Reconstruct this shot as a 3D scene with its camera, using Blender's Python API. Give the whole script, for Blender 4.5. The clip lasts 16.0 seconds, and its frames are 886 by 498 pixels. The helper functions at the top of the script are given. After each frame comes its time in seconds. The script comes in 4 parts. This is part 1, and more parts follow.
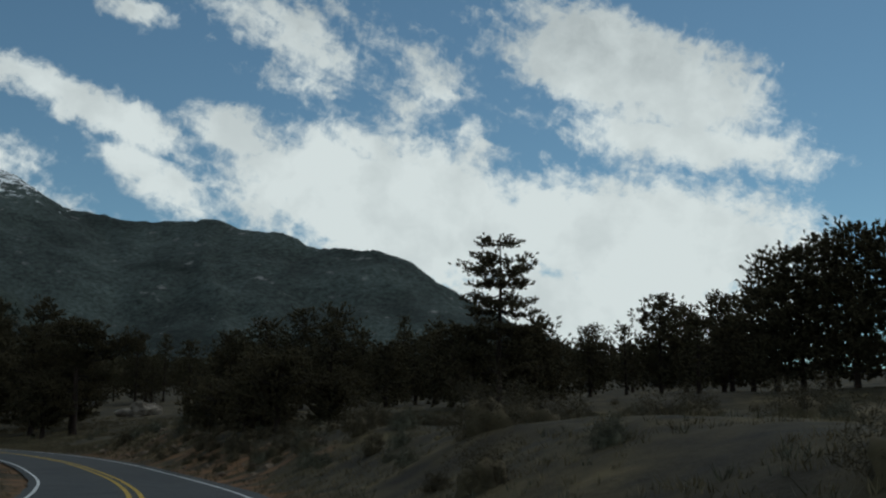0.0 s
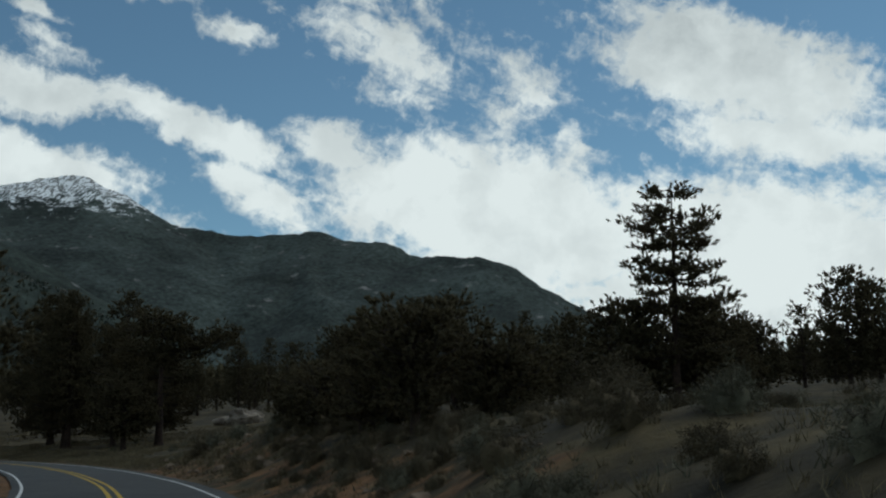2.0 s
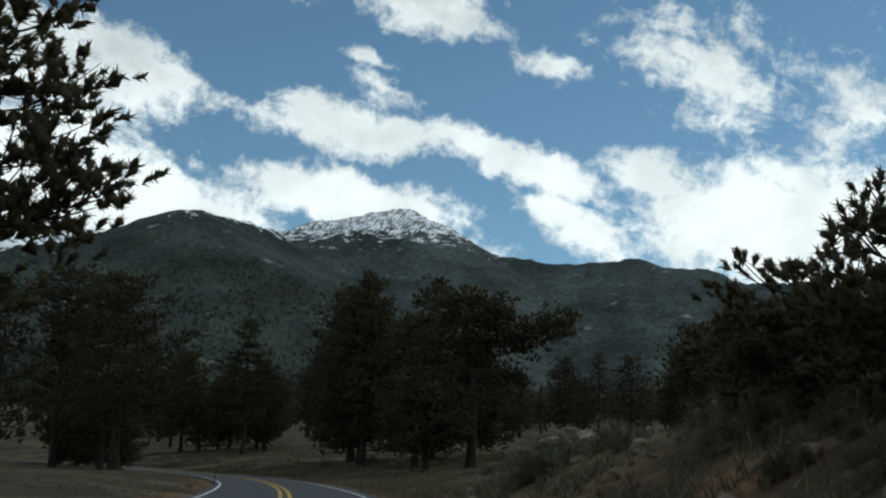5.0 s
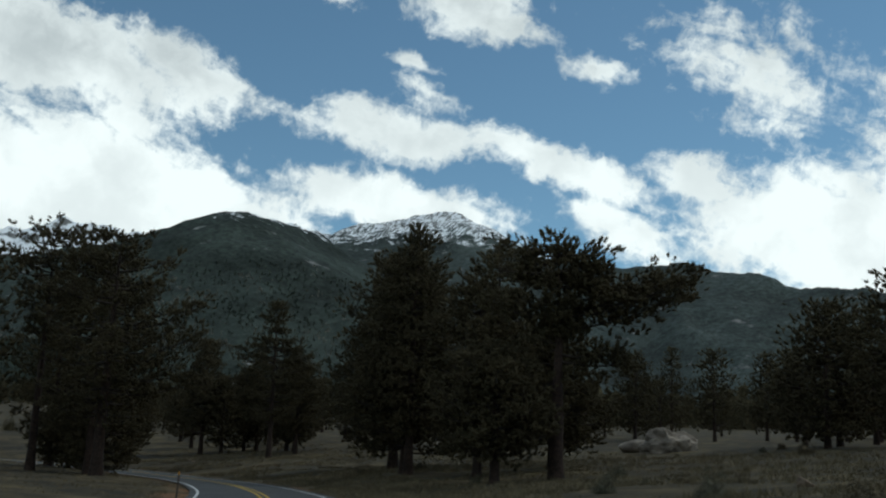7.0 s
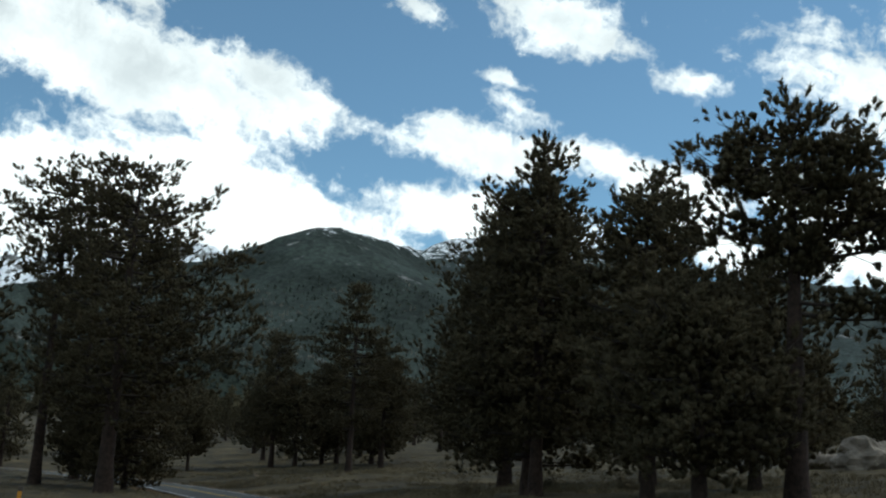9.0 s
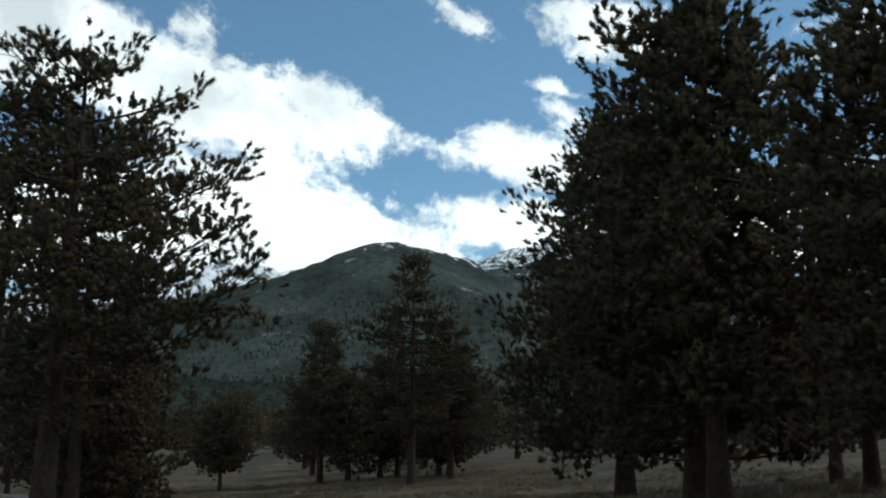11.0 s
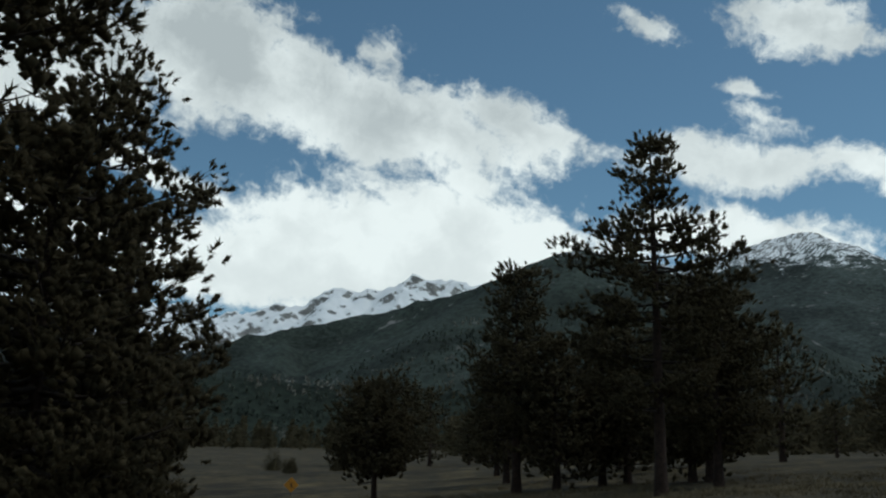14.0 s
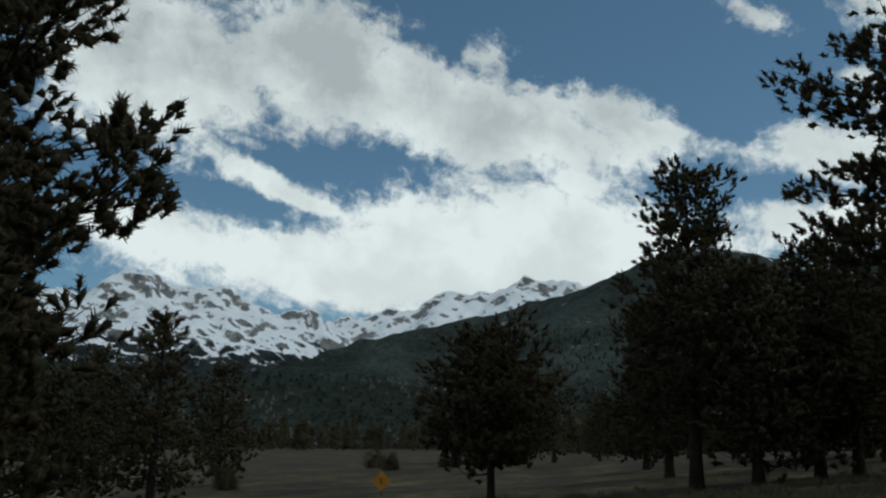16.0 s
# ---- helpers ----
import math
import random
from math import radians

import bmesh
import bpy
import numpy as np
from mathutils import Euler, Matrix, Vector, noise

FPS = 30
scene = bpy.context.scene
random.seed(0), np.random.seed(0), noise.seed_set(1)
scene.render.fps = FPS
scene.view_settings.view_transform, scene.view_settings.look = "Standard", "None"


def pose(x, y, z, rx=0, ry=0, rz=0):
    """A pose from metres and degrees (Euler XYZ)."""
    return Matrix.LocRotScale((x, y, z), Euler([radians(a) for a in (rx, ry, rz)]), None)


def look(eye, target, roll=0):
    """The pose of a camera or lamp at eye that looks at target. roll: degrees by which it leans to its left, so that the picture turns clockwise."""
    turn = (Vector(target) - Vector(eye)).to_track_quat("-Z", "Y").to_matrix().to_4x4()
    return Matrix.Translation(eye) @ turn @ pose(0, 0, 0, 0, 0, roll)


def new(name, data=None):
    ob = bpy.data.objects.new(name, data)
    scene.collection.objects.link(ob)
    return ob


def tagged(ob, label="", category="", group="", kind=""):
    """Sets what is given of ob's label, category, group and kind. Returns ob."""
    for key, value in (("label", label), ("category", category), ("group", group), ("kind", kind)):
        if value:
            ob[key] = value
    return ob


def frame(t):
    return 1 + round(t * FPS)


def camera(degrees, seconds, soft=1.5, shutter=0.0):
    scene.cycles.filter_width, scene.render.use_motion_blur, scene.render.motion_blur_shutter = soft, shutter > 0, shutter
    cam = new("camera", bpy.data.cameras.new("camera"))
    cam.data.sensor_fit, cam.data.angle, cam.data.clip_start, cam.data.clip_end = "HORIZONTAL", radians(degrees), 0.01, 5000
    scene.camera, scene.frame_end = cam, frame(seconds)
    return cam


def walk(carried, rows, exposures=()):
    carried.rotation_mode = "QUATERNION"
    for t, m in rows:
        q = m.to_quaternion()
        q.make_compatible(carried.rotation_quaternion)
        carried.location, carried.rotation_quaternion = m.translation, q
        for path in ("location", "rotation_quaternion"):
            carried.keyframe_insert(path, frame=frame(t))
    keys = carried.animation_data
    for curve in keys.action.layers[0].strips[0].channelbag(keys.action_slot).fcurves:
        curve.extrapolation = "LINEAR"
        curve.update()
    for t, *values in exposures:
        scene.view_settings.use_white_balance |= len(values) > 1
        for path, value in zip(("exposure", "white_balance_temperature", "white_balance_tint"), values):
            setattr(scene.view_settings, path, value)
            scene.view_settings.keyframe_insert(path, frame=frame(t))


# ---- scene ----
# ------------------------------------------------------------ camera
cam = camera(45, 16.0, soft=2.2)
ROWS = [
    (0.0, pose(-0.00, -0.00, 1.50, 99.47, 0, 0.00) @ pose(0, 0, 0, 0, 0, 0.04)),
    (0.5, pose(-0.95, 6.02, 1.43, 99.77, 0, 1.22) @ pose(0, 0, 0, 0, 0, 0.23)),
    (1.0, pose(-2.00, 11.99, 1.33, 99.86, 0, 2.64) @ pose(0, 0, 0, 0, 0, -0.16)),
    (1.5, pose(-3.23, 17.85, 1.22, 99.73, 0, 4.02) @ pose(0, 0, 0, 0, 0, -0.77)),
    (2.0, pose(-4.63, 23.58, 1.11, 99.93, 0, 5.50) @ pose(0, 0, 0, 0, 0, -0.86)),
    (2.5, pose(-6.16, 29.13, 1.00, 100.14, 0, 7.14) @ pose(0, 0, 0, 0, 0, -0.40)),
    (3.0, pose(-7.85, 34.52, 0.90, 100.38, 0, 8.77) @ pose(0, 0, 0, 0, 0, 0.12)),
    (3.5, pose(-9.61, 39.94, 0.82, 100.83, 0, 10.48) @ pose(0, 0, 0, 0, 0, 0.37)),
    (4.0, pose(-11.47, 45.20, 0.73, 100.95, 0, 13.62) @ pose(0, 0, 0, 0, 0, 0.57)),
    (4.5, pose(-13.40, 50.39, 0.66, 100.95, 0, 18.11) @ pose(0, 0, 0, 0, 0, -0.65)),
    (4.7, pose(-14.17, 52.49, 0.64, 101.38, 0, 22.46) @ pose(0, 0, 0, 0, 0, 1.47)),
    (5.4, pose(-17.38, 59.59, 0.72, 101.48, 0, 22.78) @ pose(0, 0, 0, 0, 0, 1.59)),
    (6.1, pose(-21.03, 67.09, 0.79, 101.67, 0, 23.37) @ pose(0, 0, 0, 0, 0, 1.82)),
    (6.8, pose(-25.05, 74.89, 0.86, 101.77, 0, 23.69) @ pose(0, 0, 0, 0, 0, 1.94)),
    (7.0, pose(-26.38, 77.16, 0.86, 101.61, 0, 25.15) @ pose(0, 0, 0, 0, 0, 2.23)),
    (7.5, pose(-29.59, 82.93, 0.84, 101.76, 0, 27.72) @ pose(0, 0, 0, 0, 0, 2.65)),
    (8.0, pose(-32.83, 88.62, 0.82, 102.19, 0, 26.09) @ pose(0, 0, 0, 0, 0, 2.38)),
    (8.5, pose(-36.22, 94.30, 0.80, 102.05, 0, 27.73) @ pose(0, 0, 0, 0, 0, 2.61)),
    (9.0, pose(-39.66, 99.88, 0.80, 102.30, 0, 30.21) @ pose(0, 0, 0, 0, 0, 2.82)),
    (9.2, pose(-41.01, 102.05, 0.81, 102.47, 0, 30.22) @ pose(0, 0, 0, 0, 0, 2.72)),
    (9.9, pose(-45.48, 109.10, 0.74, 102.58, 0, 31.12) @ pose(0, 0, 0, 0, 0, 2.23)),
    (10.6, pose(-49.91, 115.72, 0.71, 102.80, 0, 32.80) @ pose(0, 0, 0, 0, 0, 1.31)),
    (11.3, pose(-54.11, 121.61, 0.70, 102.91, 0, 33.70) @ pose(0, 0, 0, 0, 0, 0.81)),
    (11.5, pose(-55.53, 123.54, 0.70, 102.72, 0, 34.40) @ pose(0, 0, 0, 0, 0, 1.53)),
    (12.0, pose(-59.13, 128.32, 0.69, 102.54, 0, 35.47) @ pose(0, 0, 0, 0, 0, 1.53)),
    (12.5, pose(-62.74, 132.81, 0.69, 102.44, 0, 36.52) @ pose(0, 0, 0, 0, 0, 1.15)),
    (13.0, pose(-66.56, 137.35, 0.68, 102.79, 0, 38.28) @ pose(0, 0, 0, 0, 0, 1.00)),
    (13.5, pose(-70.60, 141.93, 0.68, 103.47, 0, 42.25) @ pose(0, 0, 0, 0, 0, 1.28)),
    (14.0, pose(-74.77, 146.47, 0.67, 103.48, 0, 43.85) @ pose(0, 0, 0, 0, 0, 1.12)),
    (14.5, pose(-79.04, 150.85, 0.66, 103.41, 0, 45.68) @ pose(0, 0, 0, 0, 0, 0.88)),
    (15.0, pose(-83.41, 155.05, 0.64, 103.51, 0, 47.59) @ pose(0, 0, 0, 0, 0, 0.96)),
    (15.5, pose(-87.89, 159.02, 0.61, 103.65, 0, 48.71) @ pose(0, 0, 0, 0, 0, 0.83)),
    (16.0, pose(-92.42, 162.82, 0.59, 103.54, 0, 49.92) @ pose(0, 0, 0, 0, 0, 0.90)),
]
walk(cam, ROWS, exposures=[(0, -0.5, 6180, 1), (1.2, -0.42, 6180, 1), (2.5, -0.22, 6180, 1), (3.5, 0.05, 6180, 1), (7, 0.0, 6180, 1), (9, 0.45, 6180, 1), (11.5, 0.5, 6180, 1), (12.5, 0.35, 6180, 1), (13.5, -0.06, 6180, 1), (14.5, -0.22, 6180, 1), (16, -0.32, 6180, 1)])

# ------------------------------------------------------------ sky and sun
SUN_AZ, SUN_EL = -45.0, 52.0          # degrees, counted to the left from +y, and up


def node(tree, kind, **values):
    n = tree.nodes.new(kind)
    for key, value in values.items():
        if key.startswith("in") and key[2:].isdigit():
            n.inputs[int(key[2:])].default_value = value
        else:
            setattr(n, key, value)
    return n


def math_node(tree, op, a, b=None, c=None, clamp=False):
    n = tree.nodes.new("ShaderNodeMath")
    n.operation, n.use_clamp = op, clamp
    for i, v in enumerate((a, b, c)):
        if v is None:
            continue
        if isinstance(v, (int, float)):
            n.inputs[i].default_value = v
        else:
            tree.links.new(v, n.inputs[i])
    return n.outputs[0]


def smooth(tree, v, lo, hi, a=0.0, b=1.0):
    n = node(tree, "ShaderNodeMapRange", interpolation_type="SMOOTHSTEP")
    tree.links.new(v, n.inputs[0])
    for i, x in enumerate((lo, hi, a, b)):
        n.inputs[i + 1].default_value = x
    return n.outputs[0]


def noise_tex(tree, vector, scale, detail=4.0, rough=0.55, distortion=0.0):
    n = node(tree, "ShaderNodeTexNoise")
    n.inputs["Scale"].default_value, n.inputs["Detail"].default_value = scale, detail
    n.inputs["Roughness"].default_value, n.inputs["Distortion"].default_value = rough, distortion
    if vector is not None:
        tree.links.new(vector, n.inputs["Vector"])
    return n


world = bpy.data.worlds.new("sky")
scene.world = world
world.use_nodes = True
wt = world.node_tree
wt.nodes.clear()
sky = node(wt, "ShaderNodeTexSky", sky_type="NISHITA", sun_disc=False)
sky.sun_elevation, sky.sun_rotation = radians(SUN_EL), radians(-SUN_AZ)
sky.altitude, sky.air_density, sky.dust_density, sky.ozone_density = 2500, 1.0, 0.8, 0.2
coord = node(wt, "ShaderNodeTexCoord")
sep = node(wt, "ShaderNodeSeparateXYZ")
wt.links.new(coord.outputs["Generated"], sep.inputs[0])
az = math_node(wt, "MULTIPLY", math_node(wt, "ARCTAN2", math_node(wt, "MULTIPLY", sep.outputs[0], -1.0), sep.outputs[1]), 57.2958)
el = math_node(wt, "MULTIPLY", math_node(wt, "ARCSINE", sep.outputs[2]), 57.2958)
flat = node(wt, "ShaderNodeCombineXYZ")
wt.links.new(az, flat.inputs[0])
wt.links.new(el, flat.inputs[1])
# the clouds' edges are torn by wind: the sky's chart is warped at two scales
warp_a = noise_tex(wt, flat.outputs[0], 0.16, 3.0)
warp_b = noise_tex(wt, flat.outputs[0], 0.75, 5.0, 0.62)


def warped(amount_a, amount_b):
    v = flat.outputs[0]
    for w, amount in ((warp_a, amount_a), (warp_b, amount_b)):
        shift = node(wt, "ShaderNodeVectorMath", operation="MULTIPLY_ADD")
        wt.links.new(w.outputs["Color"], shift.inputs[0])
        shift.inputs[1].default_value = (amount, amount, 0)
        shift.inputs[2].default_value = (-amount / 2, -amount / 2, 0)
        add = node(wt, "ShaderNodeVectorMath", operation="ADD")
        wt.links.new(v, add.inputs[0])
        wt.links.new(shift.outputs[0], add.inputs[1])
        v = add.outputs[0]
    return v


chart = warped(1.6, 0.9)


def bank(a, e, long, thick, tilt, weight=1.0):
    """One bank of cloud round the direction (a, e), in degrees; it slopes down to the right by tilt."""
    m = node(wt, "ShaderNodeMapping", vector_type="TEXTURE")
    m.inputs["Location"].default_value = (a, e, 0)
    m.inputs["Rotation"].default_value = (0, 0, radians(tilt))
    m.inputs["Scale"].default_value = (long, thick, 1)
    wt.links.new(chart, m.inputs["Vector"])
    length = node(wt, "ShaderNodeVectorMath", operation="LENGTH")
    wt.links.new(m.outputs[0], length.inputs[0])
    return math_node(wt, "MULTIPLY_ADD", length.outputs["Value"], -weight, weight)


banks = []
banks.append(bank(-10.5, 18.6, 10.2, 3.6, 22, 1.00))
banks.append(bank(-13.2, 14.9, 9.3, 1.8, 10, 0.80))
banks.append(bank(8.3, 20.6, 6.8, 3.2, 28, 0.46))
banks.append(bank(0.8, 18.1, 4.0, 2.9, 20, 0.40))
banks.append(bank(5.1, 21.6, 4.3, 1.8, 50, 0.34))
banks.append(bank(2.5, 11.7, 12.4, 5.0, 14, 1.10))
banks.append(bank(-10.8, 9.6, 13.0, 4.5, 8, 1.10))
banks.append(bank(11.1, 15.4, 3.4, 1.7, 10, 0.80))
banks.append(bank(14.8, 12.4, 4.0, 1.7, 20, 0.70))
banks.append(bank(-1.6, 15.5, 1.9, 1.4, 60, 0.45))
banks.append(bank(28.4, 17.8, 5.1, 1.5, 14, 0.85))
banks.append(bank(18.6, 16.0, 7.4, 1.5, 20, 0.90))
banks.append(bank(26.2, 19.6, 2.5, 1.1, 30, 0.55))
banks.append(bank(23.2, 23.6, 4.7, 1.5, 10, 0.75))
banks.append(bank(16.8, 21.5, 3.1, 0.9, 12, 0.60))
banks.append(bank(16.1, 13.2, 3.4, 1.4, 20, 0.65))
banks.append(bank(25.7, 13.7, 5.3, 1.5, 8, 0.90))
banks.append(bank(41.4, 12.9, 13.9, 4.5, 14, 1.20))
banks.append(bank(31.0, 14.7, 3.7, 1.4, 10, 0.80))
banks.append(bank(39.7, 19.7, 5.3, 2.0, 22, 0.90))
banks.append(bank(48.3, 20.5, 13.0, 2.9, 12, 1.10))
banks.append(bank(56.9, 23.0, 8.1, 4.2, 15, 1.10))
banks.append(bank(47.2, 23.8, 1.6, 1.5, 60, 0.50))
banks.append(bank(46.4, 13.7, 13.0, 3.5, 4, 1.20))
banks.append(bank(42.8, 17.1, 2.5, 1.1, 10, 0.80))
banks.append(bank(27.3, 17.5, 7.1, 1.5, 2, 0.90))
banks.append(bank(28.0, 14.0, 8.1, 1.7, 5, 0.95))
banks.append(bank(24.3, 24.6, 4.7, 1.6, 5, 0.85))
banks.append(bank(27.1, 21.4, 1.9, 0.5, 15, 0.45))
banks.append(bank(25.4, 19.5, 1.9, 0.8, 20, 0.45))
banks.append(bank(32.6, 25.0, 2.8, 0.9, 25, 0.40))
banks.append(bank(59.0, 16.7, 7.1, 1.0, 24, 0.85))
banks.append(bank(52.0, 12.2, 18.6, 2.7, 2, 1.10))
banks.append(bank(66.1, 22.3, 8.1, 5.2, 10, 1.10))
banks.append(bank(63.8, 13.3, 9.3, 2.1, 8, 0.95))
banks.append(bank(47.6, 24.0, 1.2, 1.5, 70, 0.45))
banks.append(bank(26.4, 19.2, 1.9, 1.1, 20, 0.50))
banks.append(bank(28.8, 18.0, 5.6, 1.4, 0, 0.70))
banks.append(bank(25.7, 10.2, 12.4, 2.1, 0, 0.60))
banks.append(bank(-8.3, 5.9, 14.3, 3.6, 0, 1.00))
cover = banks[0]
for b in banks[1:]:
    cover = math_node(wt, "SMOOTH_MAX", cover, b, 0.12)
# broken cloud over the rest of the sky
rest = noise_tex(wt, coord.outputs["Generated"], 2.6, 6.0, 0.6)
away = smooth(wt, math_node(wt, "ABSOLUTE", math_node(wt, "SUBTRACT", az, 25.0)), 52.0, 75.0)
high = smooth(wt, el, 34.0, 50.0)
rest_cover = math_node(wt, "MULTIPLY", smooth(wt, rest.outputs["Fac"], 0.42, 0.62), math_node(wt, "MAXIMUM", away, high))
fluff = noise_tex(wt, chart, 0.34, 7.0, 0.6)
wisp = noise_tex(wt, chart, 1.2, 8.0, 0.66)
dense = math_node(wt, "ADD", cover, math_node(wt, "MULTIPLY", math_node(wt, "SUBTRACT", fluff.outputs["Fac"], 0.5), 0.85))
combed = node(wt, "ShaderNodeMapping", vector_type="TEXTURE")
combed.inputs["Rotation"].default_value = (0, 0, radians(22))
combed.inputs["Scale"].default_value = (3.0, 1.0, 1)
wt.links.new(flat.outputs[0], combed.inputs["Vector"])
streak = noise_tex(wt, combed.outputs[0], 0.8, 6.0, 0.6, 0.6)
dense = math_node(wt, "ADD", dense, math_node(wt, "MULTIPLY", math_node(wt, "SUBTRACT", wisp.outputs["Fac"], 0.5), 0.8))
dense = math_node(wt, "ADD", dense, math_node(wt, "MULTIPLY", math_node(wt, "SUBTRACT", streak.outputs["Fac"], 0.5), 0.6))
alpha = math_node(wt, "MAXIMUM", smooth(wt, dense, 0.02, 0.46), math_node(wt, "MULTIPLY", rest_cover, 0.8), clamp=True)
shade = noise_tex(wt, chart, 0.22, 5.0, 0.55)
lit = math_node(wt, "ADD", smooth(wt, shade.outputs["Fac"], 0.3, 0.72, 0.0, 0.7), math_node(wt, "MULTIPLY", smooth(wt, el, 26.0, 12.0), 0.7))
thick = math_node(wt, "MULTIPLY", smooth(wt, dense, 0.35, 1.0), smooth(wt, el, 14.0, 23.0))
lit = math_node(wt, "SUBTRACT", math_node(wt, "ADD", lit, 0.15), math_node(wt, "MULTIPLY", thick, 0.45))
ramp = node(wt, "ShaderNodeMix", data_type="RGBA")
ramp.inputs[6].default_value, ramp.inputs[7].default_value = (0.5, 0.53, 0.55, 1), (0.98, 1.0, 1.0, 1)
wt.links.new(math_node(wt, "MULTIPLY", lit, 0.8, clamp=True), ramp.inputs[0])
back_sky, back_cloud = node(wt, "ShaderNodeBackground"), node(wt, "ShaderNodeBackground")
back_sky.inputs[1].default_value, back_cloud.inputs[1].default_value = 0.092, 1.0
tint = node(wt, "ShaderNodeMix", data_type="RGBA", blend_type="MULTIPLY")
tint.inputs[0].default_value, tint.inputs[7].default_value = 1.0, (0.9, 1.06, 1.0, 1)
wt.links.new(sky.outputs[0], tint.inputs[6])
wt.links.new(tint.outputs[2], back_sky.inputs[0])
wt.links.new(ramp.outputs[2], back_cloud.inputs[0])
blend, out = node(wt, "ShaderNodeMixShader"), node(wt, "ShaderNodeOutputWorld")
wt.links.new(alpha, blend.inputs[0])
wt.links.new(back_sky.outputs[0], blend.inputs[1])
wt.links.new(back_cloud.outputs[0], blend.inputs[2])
wt.links.new(blend.outputs[0], out.inputs[0])

sun = new("sun", bpy.data.lights.new("sun", "SUN"))
sun.data.energy, sun.data.angle, sun.data.color = 1.0, radians(25), (1.0, 0.95, 0.88)
a, e = radians(SUN_AZ), radians(SUN_EL)
sun.matrix_world = look((-math.sin(a) * math.cos(e), math.cos(a) * math.cos(e), math.sin(e)), (0, 0, 0))


# ------------------------------------------------------------ materials
def material(name, colors, scale, rough=0.9, bump=0.0, bump_scale=None, detail=6.0, second=None, random_value=0.0, island=False):
    """Noise between colours at one scale, darkened and lightened at a second; colours: (position, rgb) stops."""
    m = bpy.data.materials.new(name)
    m.use_nodes = True
    t = m.node_tree
    bsdf = t.nodes["Principled BSDF"]
    pos = node(t, "ShaderNodeTexCoord").outputs["Object"]
    n = noise_tex(t, pos, scale, detail, 0.6)
    r = node(t, "ShaderNodeValToRGB")
    while len(r.color_ramp.elements) < len(colors):
        r.color_ramp.elements.new(0.5)
    for stop, (p, c) in zip(r.color_ramp.elements, colors):
        stop.position, stop.color = p, (*c, 1)
    t.links.new(n.outputs["Fac"], r.inputs[0])
    color = r.outputs[0]
    if second:
        n2 = noise_tex(t, pos, second[0], 4.0, 0.6)
        mul = node(t, "ShaderNodeMix", data_type="RGBA", blend_type="MULTIPLY")
        mul.inputs[0].default_value = 1.0
        g = smooth(t, n2.outputs["Fac"], 0.3, 0.7, second[1], second[2])
        t.links.new(color, mul.inputs[6])
        t.links.new(g, mul.inputs[7])
        color = mul.outputs[2]
    if random_value:
        if island:
            src = node(t, "ShaderNodeNewGeometry").outputs["Random Per Island"]
        else:
            src = node(t, "ShaderNodeObjectInfo").outputs["Random"]
        hs = node(t, "ShaderNodeHueSaturation")
        t.links.new(color, hs.inputs["Color"])
        t.links.new(math_node(t, "MULTIPLY_ADD", src, 2 * random_value, 1 - random_value), hs.inputs["Value"])
        color = hs.outputs[0]
    t.links.new(color, bsdf.inputs["Base Color"])
    bsdf.inputs["Roughness"].default_value = rough
    bsdf.inputs["Specular IOR Level"].default_value = 0.25
    if bump:
        b = node(t, "ShaderNodeBump")
        b.inputs["Strength"].default_value, b.inputs["Distance"].default_value = min(1.0, bump), max(1.0, bump) * 0.05
        nb = noise_tex(t, pos, bump_scale or scale * 3, 5.0, 0.65)
        t.links.new(nb.outputs["Fac"], b.inputs["Height"])
        t.links.new(b.outputs[0], bsdf.inputs["Normal"])
    return m


M_ROAD = material("asphalt", [(0.3, (0.05, 0.051, 0.051)), (0.7, (0.078, 0.079, 0.078))], 0.6, 0.85, 0.4, 60, second=(8, 0.85, 1.1))
M_YELLOW = material("yellow road paint", [(0.35, (0.32, 0.2, 0.02)), (0.6, (0.55, 0.36, 0.04))], 9, 0.7, second=(1.2, 0.8, 1.1))
M_WHITE = material("white road paint", [(0.3, (0.4, 0.4, 0.4)), (0.55, (0.72, 0.72, 0.7))], 9, 0.7, second=(1.0, 0.8, 1.05))
M_GROUND = material("dry meadow", [(0.3, (0.024, 0.018, 0.009)), (0.5, (0.053, 0.04, 0.018)), (0.68, (0.11, 0.082, 0.038))], 0.16, 0.95, 1.0, 6.0,
                    second=(0.7, 0.45, 1.35))


